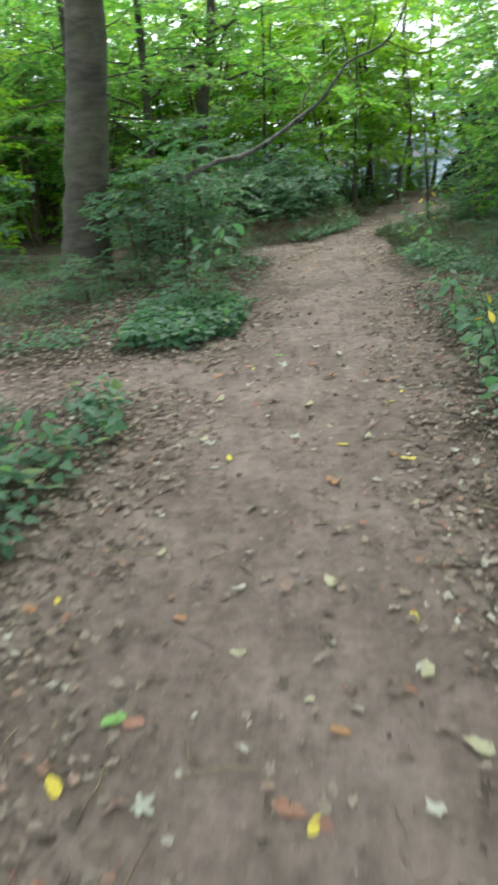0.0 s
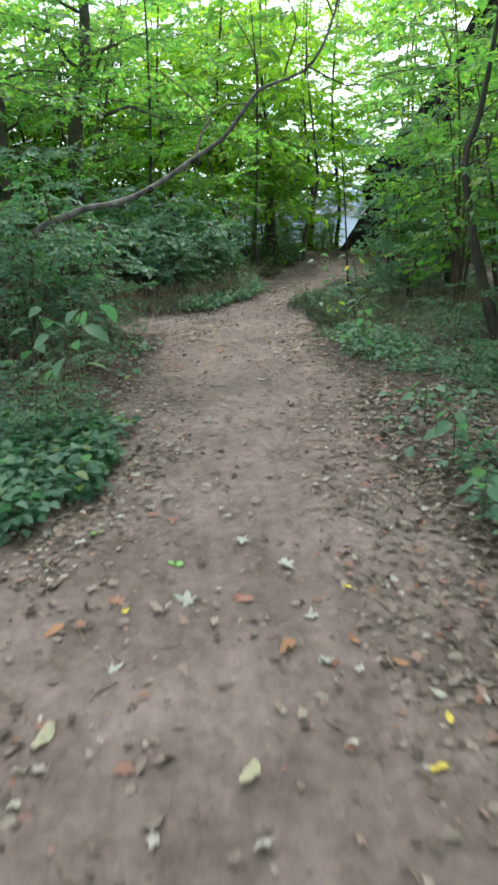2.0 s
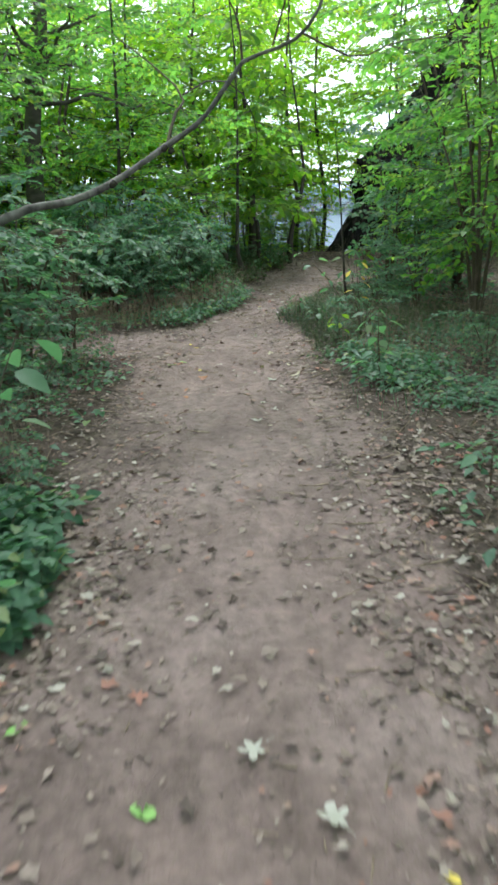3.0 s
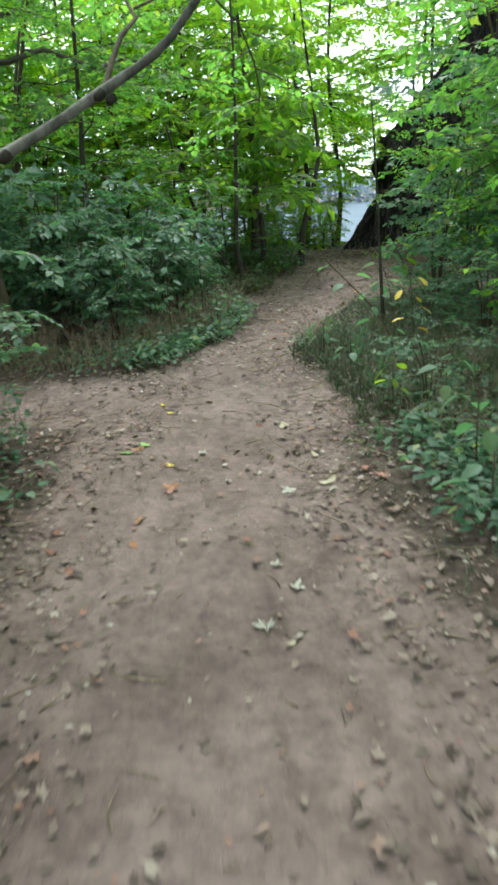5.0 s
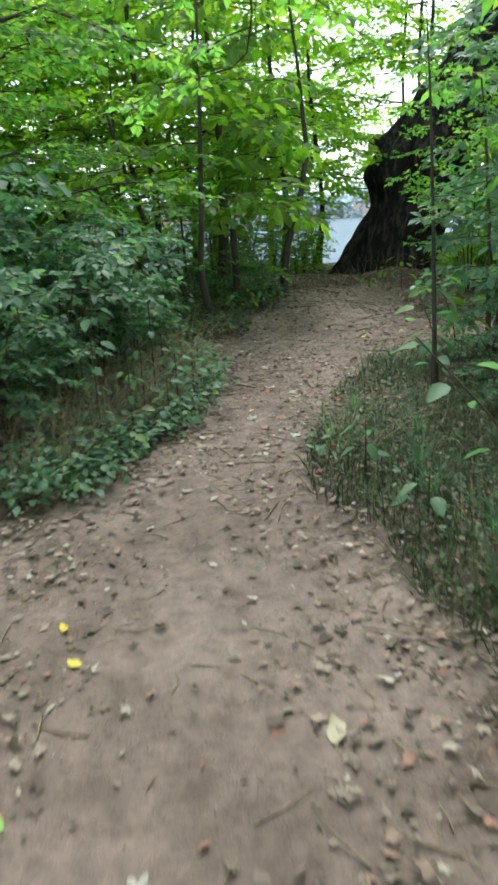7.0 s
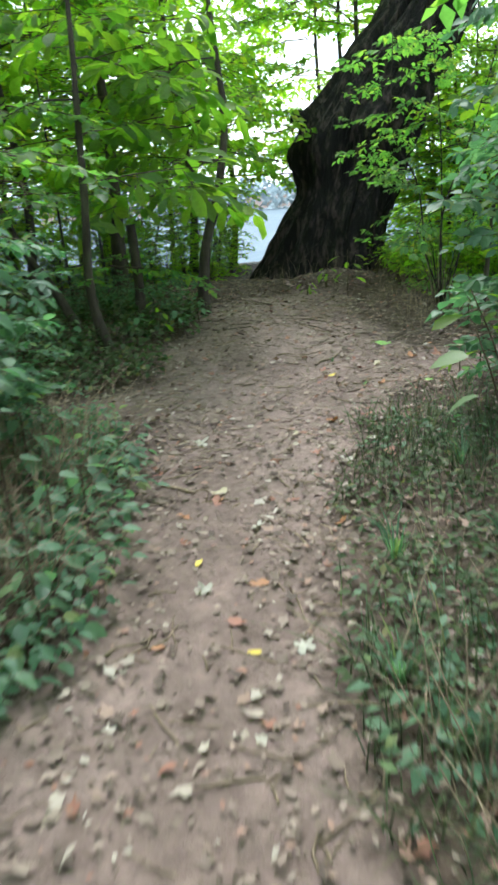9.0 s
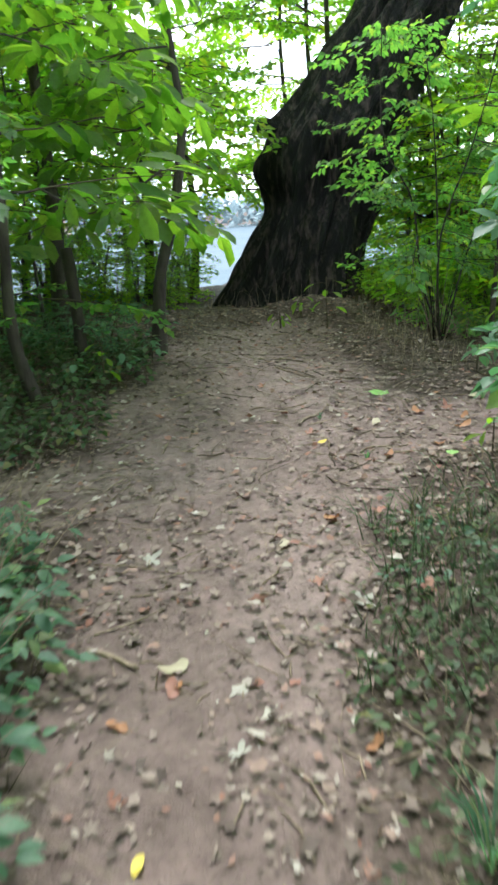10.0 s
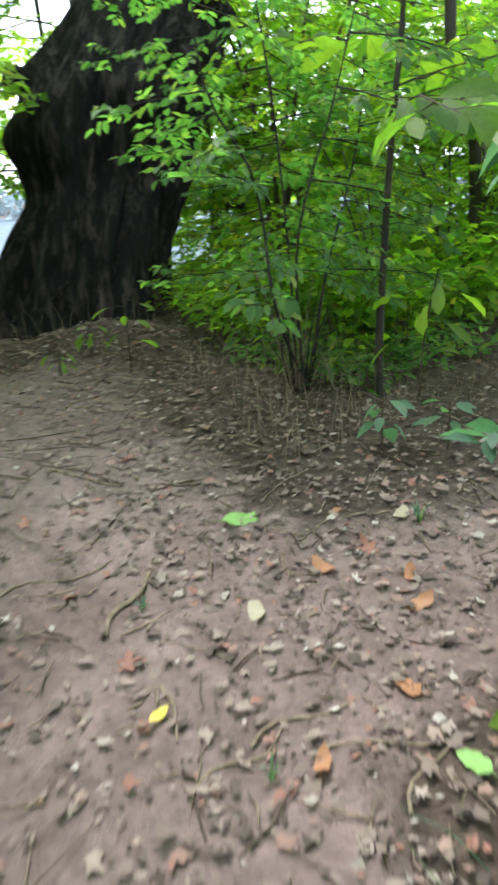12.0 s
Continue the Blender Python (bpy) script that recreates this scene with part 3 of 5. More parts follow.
# Slender saplings along the water side.
SAP = "slender grey-brown sapling with broad drooping leaves"
tree("pawpaw_sapling", [(3.05, 20.3, ground_z(3.05, 20.3)), (3.12, 20.3, 0.89), (3.28, 20.3, 1.38), (3.41, 20.3, 2.04), (3.38, 20.3, 2.53), (3.33, 20.3, 3.08), (3.2, 20.4, 4.6), (3.3, 20.5, 7)], 0.054, 0.008, BARK_SAP, BROAD, "broad", "curved slender dark sapling with broad drooping leaves", 10, 11, 0.8, 0.36, 1.0, (0, 35), 0.35, azimuth=(105, 200), group="pawpaw saplings")
tree("pawpaw_sapling", [foot(1.91, 19.3), (1.82, 19.3, 0.72), (1.87, 19.3, 1.48), (1.9, 19.3, 2.1), (1.93, 19.3, 2.78), (1.95, 19.3, 4.2), (1.8, 19.4, 6.5)], 0.044, 0.008, BARK_SAP, BROAD, "broad", SAP, 9, 12, 0.85, 0.38, 1.0, (0, 35), 0.35, azimuth=(-30, 230), group="pawpaw saplings")
tree("pawpaw_sapling", [foot(2.5, 22.0), (2.53, 22.0, 0.96), (2.56, 22.0, 1.67), (2.54, 22.0, 2.86), (2.48, 22.0, 3.47), (2.4, 22, 5), (2.5, 22, 8)], 0.09, 0.01, BARK_SAP, BROAD, "broad", SAP, 10, 13, 1.2, 0.36, 1.0, (0, 35), 0.35, group="pawpaw saplings")
tree("pawpaw_sapling", [foot(2.33, 20.0), (2.36, 20.0, 0.6), (2.34, 20.0, 1.2)], 0.055, 0.045, BARK_SAP, BROAD, "broad", "short broken dead sapling stump", 0, 14)
tree("pawpaw_sapling", [foot(5.74, 19.3), (5.74, 19.3, 0.46), (5.77, 19.3, 0.93), (5.83, 19.3, 1.64), (5.9, 19.3, 2.16), (6.0, 19.3, 3.6), (6.1, 19.4, 5.5)], 0.027, 0.008, BARK_SAP, BROAD, "broad", "straight slender sapling with broad leaves", 7, 15, 0.7, 0.5, 1.0, (20, 45), 0.35, azimuth=(-70, 60), group="pawpaw saplings", flare=0.15)
tree("sapling", [foot(1.75, 19.9), (1.55, 20.0, 0.73), (1.35, 20.0, 1.08), (1.11, 20.0, 1.74), (0.9, 20, 2.6)], 0.045, 0.02, BARK_SAP, GREEN, "fine", "leaning thin sapling with small leaves", 6, 16, 0.9)
tree("sapling", [foot(-0.4, 18.4), (-0.36, 18.3, 1.0), (-0.34, 18.3, 1.94), (-0.28, 18.3, 2.76), (-0.2, 18.3, 4.5), (-0.2, 18.3, 6.5)], 0.06, 0.008, BARK_SAP, GREEN, "fine", "thin upright sapling with small leaves", 18, 17, 1.4)
tree("sapling", [foot(2.9, 15.1), (2.87, 15.1, 0.5), (2.84, 15.1, 1.15), (2.79, 15.1, 2.0), (2.75, 15.1, 2.5)], 0.022, 0.004, BARK_SAP, GREEN, "fine", "thin dark sapling beside the trail", 4, 18, 0.5, 0.6, scale=0.6, azimuth=(-60, 90))
tree("sapling", [foot(3.45, 10.5), (3.2, 10.5, 0.8), (3.05, 10.5, 1.35), (2.94, 10.5, 2.0), (3.08, 10.5, 2.5), (3.2, 10.4, 3.8), (3.3, 10.4, 5.5)], 0.06, 0.01, BARK_SAP, GREEN, "fine", "crooked dark sapling among shrubs", 9, 19, 1.0, 0.4, azimuth=(-75, 75))
tree("young_tree", [foot(8.1, 20.5), (8.17, 20.5, 0.4), (8.31, 20.5, 0.92), (8.24, 20.5, 1.7), (7.92, 20.5, 2.1), (7.8, 20.5, 4)], 0.07, 0.04, BARK_SAP, BRIGHT, "fine", "crooked young tree with bright leaves", 12, 20, 1.6, 0.35)
tree("young_tree", [foot(-1.9, 18.0), (-1.67, 18.0, 2.89), (-1.42, 18.0, 3.8), (-1.29, 18.0, 4.84), (-1.2, 18, 7.5)], 0.15, 0.08, BARK_GREY, GREEN, "fine", "grey young tree with layered leaves", 18, 21, 2.4, 0.3)
tree("young_tree", [foot(-3.6, 14.6), (-3.65, 14.6, 1.5), (-3.71, 14.5, 3.25), (-3.7, 14.5, 4.2), (-3.7, 14.5, 7)], 0.1, 0.05, BARK_GREY, GREEN, "fine", "grey young tree with layered leaves", 16, 22, 2.2, 0.25)
tree("young_tree", [foot(-2.9, 16.9), (-2.8, 16.9, 2), (-2.74, 16.9, 4.2), (-2.7, 16.9, 7)], 0.12, 0.06, BARK_GREY, GREEN, "fine", "grey young tree with layered leaves", 16, 23, 2.2, 0.25)


for k, (bx, by, tx, tz, br) in enumerate([(1.75, 21.5, 0.85, 1.75, 0.024), (1.55, 21.8, 0.75, 1.6, 0.02), (1.87, 21.5, 1.82, 2.4, 0.018), (2.26, 21.4, 2.2, 2.6, 0.02), (0.95, 21.2, 1.0, 2.3, 0.022)]):
    tree("sapling", [foot(bx, by), (bx + 0.35 * (tx - bx), by, 0.35 * tz), (bx + 0.75 * (tx - bx), by, 0.7 * tz), (tx, by, tz), (tx + 0.3 * (tx - bx), by + 0.1, 1.5 * tz)], br, 0.006, BARK_SAP, BRIGHT, "fine", "thin dark understorey stem with few leaves", 3, 240 + k, 0.7, 0.6, 1.0, scale=0.8, flare=0.2)


# The long bare limb that arches over the trail, from a leaning trunk.
def arching_tree():
    f = np.array(foot(-2.1, 10.6))
    top = thing("arching_tree", f, "leaning small tree whose pale bare limb arches over the trail", "tree")
    rng = np.random.default_rng(31)
    main = np.array([f, (-2.0, 10.7, 0.6), (-1.54, 11.0, 1.31), (-0.96, 11.2, 1.6), (-0.59, 11.4, 1.66), (-0.2, 11.7, 1.81), (0.32, 12.0, 2.12), (0.69, 12.1, 2.36), (1.04, 12.15, 2.77), (1.18, 12.2, 2.87), (1.69, 12.2, 3.07), (1.98, 12.2, 3.57), (2.2, 12.2, 4.5)]) - f
    count = 40
    path = curve(main, count)
    r = np.interp(np.linspace(0, 1, count), [0, 0.3, 0.6, 1], [0.055, 0.034, 0.024, 0.01])
    s = Soup()
    s.add(*tube(path, r[:, None] * (1 + 0.07 * rng.normal(0, 1, (count, 8))), 8))
    child("trunk", s.mesh("trunk", [BARK_PALE]), top, "pale weathered bare limb")
    for kx, ky, kz, kr in ((-0.2, 11.68, 1.8, 0.034), (0.3, 11.98, 2.1, 0.032), (0.36, 12.0, 2.08, 0.028)):
        s = Soup()
        s.add(*tube(np.array([(kx, ky, kz), (kx - 0.02, ky - 0.03, kz - 0.02), (kx - 0.03, ky - 0.05, kz - 0.03)]) - f, [kr, kr * 0.9, kr * 0.5], 7))
        child("knot", s.mesh("knot", [WAND]), top, "dark broken branch knot")
    crown = Soup()
    for pts, r0 in (([(0.32, 12.0, 2.12), (0.42, 12.25, 2.4), (0.53, 12.5, 2.61), (0.2, 12.9, 3.0), (-0.24, 13.5, 3.43)], 0.02), ([(1.1, 12.2, 2.83), (1.05, 12.1, 3.2), (0.8, 12.0, 3.6)], 0.014), ([(1.69, 12.2, 3.07), (2.21, 12.2, 2.85), (2.77, 12.6, 3.05), (3.5, 12.7, 3.1)], 0.012), ([(0.53, 12.5, 2.61), (0.9, 12.9, 2.8), (1.25, 13.5, 2.75), (1.5, 14.2, 2.5), (1.58, 14.6, 2.25), (1.5, 14.7, 2.15)], 0.01), ([(1.98, 12.2, 3.57), (1.7, 12.1, 4.1), (1.2, 11.9, 4.3)], 0.012), ([(1.4, 12.2, 2.97), (1.5, 11.9, 3.5), (1.1, 11.6, 3.9)], 0.012)):
        p = curve(np.array(pts) - f, 8)
        s = Soup()
        s.add(*tube(p, np.linspace(r0, 0.004, 8), 5))
        child("branch", s.mesh("branch", [TWIG]), top)
        leafy(crown, p, "fine", rng, 0.34, 0.8, 0.55)
    child("crown", crown.mesh("crown", [TWIG, GREEN]), top)


arching_tree()

# A short brown trunk stub among the brush.
tree("dead_trunk", [foot(-1.0, 14.9), (-1.05, 14.9, 0.6), (-1.1, 14.85, 1.15), (-1.15, 14.8, 1.35)], 0.13, 0.1, TWIG, GREEN, "fine", "short broken brown dead trunk in brush", 0, 41)


# ---- understorey: a few shrubs, built once and set again ----
def shrub(name, seed, height, kind, leaf_mat, stems, label, spread=0.5, scale=1.0, category="shrub", bare=0.25, step=0.3):
    rng = np.random.default_rng(seed)
    top = thing(name, (0, 0, -200), label, category, "woodland shrubs")
    crown = Soup()
    for i in range(stems):
        az = 360 * i / stems + rng.uniform(-30, 30)
        h = height * rng.uniform(0.65, 1.1)
        out = spread * h * rng.uniform(0.2, 1.0)
        d = np.array([math.cos(radians(az)), math.sin(radians(az))])
        pts = np.array([(0.04 * d[0], 0.04 * d[1], -0.05), (*(d * out * 0.25), h * 0.4), (*(d * out * 0.6), h * 0.75), (*(d * out), h)])
        path = curve(pts, 12)
        s = Soup()
        s.add(*tube(path, np.linspace(0.006 + 0.006 * height, 0.004, 12), 5))
        child("stem", s.mesh("stem", [TWIG]), top)
        leafy(crown, path, kind, rng, step, scale, bare)
    child("crown", crown.mesh("crown", [TWIG, leaf_mat]), top)
    return top


SHRUBS = {
    "tall": [shrub("tall_shrub", 100 + s, 4.2, "fine", GREEN, 5, "tall leafy green woodland shrub", 0.45, 1.2, step=0.32) for s in range(3)],
    "bright": [shrub("tall_shrub", 110 + s, 3.8, "fine", BRIGHT, 6, "bright yellow-green leafy shrub by the water", 0.45, 1.1, step=0.32, bare=0.1) for s in range(2)],
    "mid": [shrub("bushy_shrub", 120 + s, 1.9, "fine", DULL, 5, "bushy dark green shrub of small leaves", 0.6, 0.75, step=0.2) for s in range(3)],
    "round": [shrub("round_leaved_shrub", 140 + s, 1.5, "mid", DULL, 6, "blue-green shrub with rounded leaves over bare lower stems", 0.55, 0.8, step=0.15, bare=0.5) for s in range(3)],
    "wand": [shrub("leafy_sapling_clump", 150 + s, 2.9, "mid", DULL, 4, "slender green clump of wand-like stems beside the trail", 0.3, 0.95, step=0.24, bare=0.14) for s in range(2)],
    "dull": [shrub("low_shrub", 130 + s, 0.95, "leafy", DULL, 4, "low blue-green shrub with arching stems", 0.8, 0.65, step=0.16, bare=0.2) for s in range(3)],
}


def set_shrub(kind, x, y, scale, rng):
    src = SHRUBS[kind][int(rng.integers(len(SHRUBS[kind])))]
    c = copy_thing(src, pose(x, y, ground_z(x, y) + 0.0, 0, 0, rng.uniform(0, 360)))
    c.scale = (scale, scale, scale * rng.uniform(0.85, 1.1))
    return c


def scatter(kind, x0, x1, y0, y1, n, seed, gap=0.3, scale=(0.8, 1.2), apart=0.5):
    rng = np.random.default_rng(seed)
    done = []
    for _ in range(n * 30):
        if len(done) == n:
            break
        x, y = rng.uniform(x0, x1), rng.uniform(y0, y1)
        if off_trail(x, y) < gap or any(math.hypot(x - a, y - b) < apart for a, b in done):
            continue
        if math.hypot(x - 5.6, y - 22.6) < 1.9 or math.hypot(x + 3, y - 10.9) < 0.6:
            continue
        done.append((x, y))
        set_shrub(kind, x, y, rng.uniform(*scale), rng)


scatter("tall", -11, -1.2, 16.6, 22, 14, 1, 0.9, (0.9, 1.6), 1.0)
scatter("bright", -13, -5, 7.5, 15, 9, 2, 0.9, (0.8, 1.4), 1.0)
scatter("tall", 3.8, 10, 6, 16, 12, 3, 1.4, (0.7, 1.2), 1.0)
scatter("bright", -10, -1.2, 22.6, 25.5, 10, 4, 0.8, (0.8, 1.5), 0.9)
scatter("bright", 6.8, 13, 20.8, 26, 10, 5, 0.8, (0.7, 1.3), 0.8)
for sx, sy, sc in ((3.6, 23.2, 0.26), (4.0, 24.0, 0.35), (2.9, 23.4, 0.28), (4.4, 24.6, 0.4), (1.9, 23.5, 0.33), (2.4, 24.6, 0.4), (3.3, 24.8, 0.42), (1.2, 23.0, 0.3), (0.4, 23.6, 0.35), (4.25, 23.7, 0.3), (4.6, 24.2, 0.38), (3.2, 22.5, 0.2), (3.9, 22.9, 0.2), (2.6, 22.9, 0.25)):
    set_shrub("bright", sx, sy, sc, np.random.default_rng(int(sx * 31)))
scatter("bright", 6.2, 11, 19.6, 20.8, 5, 6, 0.8, (0.35, 0.7), 0.6)
scatter("bright", -9, 1.3, 23.4, 25.6, 12, 24, 0.3, (0.45, 0.75), 0.6)
scatter("bright", -12, -5, 17, 23, 7, 18, 0.8, (0.9, 1.5), 0.9)
scatter("mid", -1.5, 1.2, 15.6, 18, 5, 7, 0.8, (0.5, 0.75), 0.6)
for sx, sy, sc in ((-1.45, 10.5, 1.1), (-1.2, 11.5, 1.05), (-0.8, 12.0, 0.75), (-4.9, 11.7, 1.2)):
    set_shrub("mid", sx, sy, sc, np.random.default_rng(int(sy * 10)))
scatter("mid", 3.3, 6, 6, 14.5, 11, 9, 0.9, (0.6, 1.0), 0.7)
scatter("dull", -3.2, -0.6, 7.2, 12.5, 8, 10, 0.3, (0.4, 0.8), 0.5)
scatter("dull", -3.0, -1.3, 1.8, 4.8, 5, 11, 0.2, (0.35, 0.6), 0.45)
scatter("dull", 1.9, 4, 3.5, 16.5, 11, 12, 0.5, (0.3, 0.6), 0.5)
for sx, sy, sc in ((-1.6, 15.4, 1.0), (-0.9, 15.7, 0.95), (-0.25, 15.5, 0.85), (0.35, 15.9, 0.9), (-0.6, 16.3, 1.1), (0.2, 16.7, 0.95), (0.75, 16.4, 0.75), (-1.4, 16.6, 1.2), (0.9, 17.0, 0.6), (0.05, 15.0, 0.6)):
    set_shrub("round", sx, sy, sc, np.random.default_rng(int(sx * 17 + sy * 91)))
for sx, sy, sc in ((3.95, 16.3, 0.85), (4.8, 15.6, 0.9), (4.7, 17.0, 0.95)):
    set_shrub("wand", sx, sy, sc, np.random.default_rng(int(sx * 17 + sy * 91)))
for sx, sy, sc in ((-2.0, 10.0, 0.85), (-1.75, 10.6, 1.0)):
    set_shrub("mid", sx, sy, sc, np.random.default_rng(int(-sx * 17 + sy * 91)))
scatter("dull", 0.5, 3.0, 19.0, 22.0, 8, 14, 0.2, (0.3, 0.5), 0.4)
scatter("bright", -1, 4.2, 23.6, 25.8, 12, 19, 0.3, (0.2, 0.38), 0.4)
scatter("tall", -12, 12, -12, -5, 4, 15, 1.5, (0.9, 1.3), 1.5)
scatter("tall", -12, -4, -4, 4.5, 2, 16, 1.5, (0.9, 1.3), 1.2)
scatter("tall", 5, 12, -4, 5, 2, 17, 1.5, (0.9, 1.3), 1.2)
for kind in SHRUBS.values():
    for ob in kind:
        for o in (*ob.children_recursive, ob):
            bpy.data.objects.remove(o)

# The many-stemmed bush beside the old tree.
def stem_bush():
    f = np.array(foot(5.47, 19.7))
    top = thing("spicebush", f, "many-stemmed bush with dark wands and small green leaves", "bush")
    rng = np.random.default_rng(52)
    crown = Soup()
    for pts in ([(5.52, 19.6, 0.1), (5.24, 19.6, 0.69), (5.12, 19.6, 1.4), (4.9, 19.7, 1.9), (4.95, 19.8, 2.8)], [(5.43, 19.6, 0.1), (5.39, 19.6, 0.95), (5.51, 19.6, 1.39), (5.68, 19.6, 1.75), (5.9, 19.5, 2.6)], [(5.5, 19.75, 0.1), (5.6, 19.9, 1.0), (5.75, 20.2, 2.0), (5.8, 20.5, 3.0)], [(5.55, 19.7, 0.1), (5.8, 19.8, 0.8), (6.3, 20.0, 1.6), (6.6, 20.2, 2.4)]):
        p = curve(np.array(pts) - f - [0, 0, 0.06], 16)
        s = Soup()
        s.add(*tube(p, np.linspace(0.01, 0.004, 16), 6))
        child("stem", s.mesh("stem", [WAND]), top)
        leafy(crown, p, "oval", rng, 0.13, 0.95, 0.32)
    for k in range(26):
        a = rng.uniform(0, 2 * math.pi)
        h = rng.uniform(0.25, 0.9)
        d = np.array([math.cos(a), math.sin(a), 0]) * rng.uniform(0.1, 0.3)
        s = Soup()
        s.add(*tube(curve([d * 0.2 - [0, 0, 0.05], d * 0.5 + [0, 0, h * 0.5], d + [0, 0, h]], 6), np.linspace(0.006, 0.002, 6), 4))
        child("wand", s.mesh("wand", [DRY if k % 4 == 0 else WAND]), top)
    child("crown", crown.mesh("crown", [WAND, GREEN]), top)


stem_bush()


# Seedlings with large single leaves beside the trail.
LEAF_MESH = {}
for key, mat in (("dull", DULL), ("broad", BROAD), ("yellow", LEAF_YELLOW)):
    s = Soup()
    lay(s, LEAF_WIDE if key == "dull" else LEAF_BROAD, [(0, 0, 0)], [(0, 1, 0)], [(0, 0, 1)], [1.0])
    LEAF_MESH[key] = s.mesh("leaf", [mat])


def seedling(x, y, height, leaves, size, key, seed, lean=(0.0, 0.0), label="leafy seedling with large drooping leaves beside the trail"):
    rng = np.random.default_rng(seed)
    f = np.array(foot(x, y))
    top = thing("seedling", f, label, "seedling", "trailside seedlings")
    p = curve([(0, 0, -0.04), (lean[0] * 0.3, lean[1] * 0.3, height * 0.5), (lean[0], lean[1], height)], 10)
    s = Soup()
    s.add(*tube(p, np.linspace(0.007, 0.003, 10), 5))
    child("stem", s.mesh("stem", [TWIG]), top)
    for k in range(leaves):
        u = 0.4 + 0.6 * (k + 0.5) / leaves
        o = [np.interp(u, np.linspace(0, 1, 10), p[:, i]) for i in range(3)]
        az = k * 137.5 + rng.uniform(-25, 25)
        m = Matrix.Translation(o) @ heading(az, rng.uniform(-25, 20), rng.uniform(-25, 25))
        reach = size * rng.uniform(0.2, 0.9)
        q = m @ Vector((0, reach, 0))
        s = Soup()
        s.add(*tube([o, (np.array(o) + np.array(q)) / 2 + [0, 0, 0.01], q], [0.003, 0.0025, 0.002], 3, False))
        tw = child("twig", s.mesh("twig", [TWIG]), top)
        k2 = size * rng.uniform(0.7, 1.15)
        lf = child("leaf", LEAF_MESH[key], tw)
        lf.matrix_basis = Matrix.Translation(q) @ heading(az + rng.uniform(-20, 20), rng.uniform(-40, 0), rng.uniform(-30, 30)) @ Matrix.Diagonal((k2, k2, k2, 1))
    return top


seedling(-0.95, 8.5, 0.95, 9, 0.2, "dull", 1, (0.3, -0.1))
seedling(-1.3, 9.2, 0.8, 8, 0.18, "dull", 2, (0.2, 0.1))
seedling(2.35, 12.9, 0.95, 7, 0.13, "dull", 3, (-0.62, -0.1))
seedling(2.55, 13.2, 0.8, 6, 0.12, "yellow", 4, (-0.05, 0.0), "yellowing seedling with large leaves beside the trail")
seedling(2.0, 12.1, 0.35, 5, 0.12, "broad", 5)
seedling(2.25, 11.8, 0.4, 6, 0.12, "dull", 6)
seedling(3.2, 15.7, 0.7, 6, 0.2, "dull", 7, (-0.2, 0.0))
seedling(3.6, 16.2, 0.75, 6, 0.2, "broad", 8, (-0.2, 0.1))
seedling(2.9, 15.2, 0.5, 6, 0.15, "dull", 9)
seedling(0.9, 15.6, 0.5, 8, 0.095, "dull", 10)
seedling(1.1, 16.4, 0.45, 8, 0.12, "dull", 11)
seedling(0.6, 14.9, 0.9, 9, 0.095, "dull", 12)
seedling(0.2, 15.0, 1.1, 10, 0.095, "dull", 13)
seedling(1.0, 15.9, 1.0, 9, 0.095, "dull", 14)
seedling(1.35, 3.7, 0.4, 6, 0.12, "dull", 15)
seedling(1.45, 4.9, 0.75, 4, 0.1, "yellow", 16, (-0.25, -0.25), "thin seedling with one yellow leaf")
seedling(1.5, 5.6, 0.35, 6, 0.14, "dull", 17)
seedling(-1.5, 3.9, 0.35, 8, 0.12, "dull", 18)
seedling(-1.55, 3.1, 0.4, 8, 0.13, "dull", 19)
seedling(-1.5, 2.3, 0.35, 7, 0.12, "dull", 20)
seedling(1.9, 10.4, 0.35, 6, 0.15, "dull", 21)
seedling(2.05, 10.9, 0.5, 6, 0.15, "dull", 22)
seedling(2.4, 19.4, 0.4, 5, 0.12, "broad", 23)
seedling(6.3, 18.6, 0.4, 8, 0.12, "broad", 24)
seedling(5.85, 19.1, 0.75, 8, 0.22, "broad", 25, (-0.05, -0.15))
seedling(5.05, 21.0, 0.55, 6, 0.14, "broad", 26)

def grass_tuft(x, y, height, blades, seed, label="small green grass tuft growing from the trail soil"):
    rng = np.random.default_rng(seed)
    s = Soup()
    for k in range(blades):
        a = rng.uniform(0, 2 * math.pi)
        d = np.array([math.cos(a), math.sin(a), 0])
        side = np.array([-d[1], d[0], 0]) * 0.0035
        hh = height * rng.uniform(0.5, 1.1)
        o = d * rng.uniform(0, 0.25) * height * 0.5
        pts = [o + [0, 0, -0.01], o + d * hh * 0.25 + [0, 0, hh * 0.6], o + d * hh * 0.7 + [0, 0, hh * 0.85]]
        s.add([pts[0] - side, pts[0] + side, pts[1] + side, pts[1] - side + [0, 0, 0.002], pts[2]], [np.array([(0, 1, 2, 3)]), np.array([(3, 2, 4)])])
    ob = new("grass_tuft", s.mesh("grass_tuft", [DULL]))
    ob.location = foot(x, y)
    return tagged(ob, label, "grass", "grass tufts")


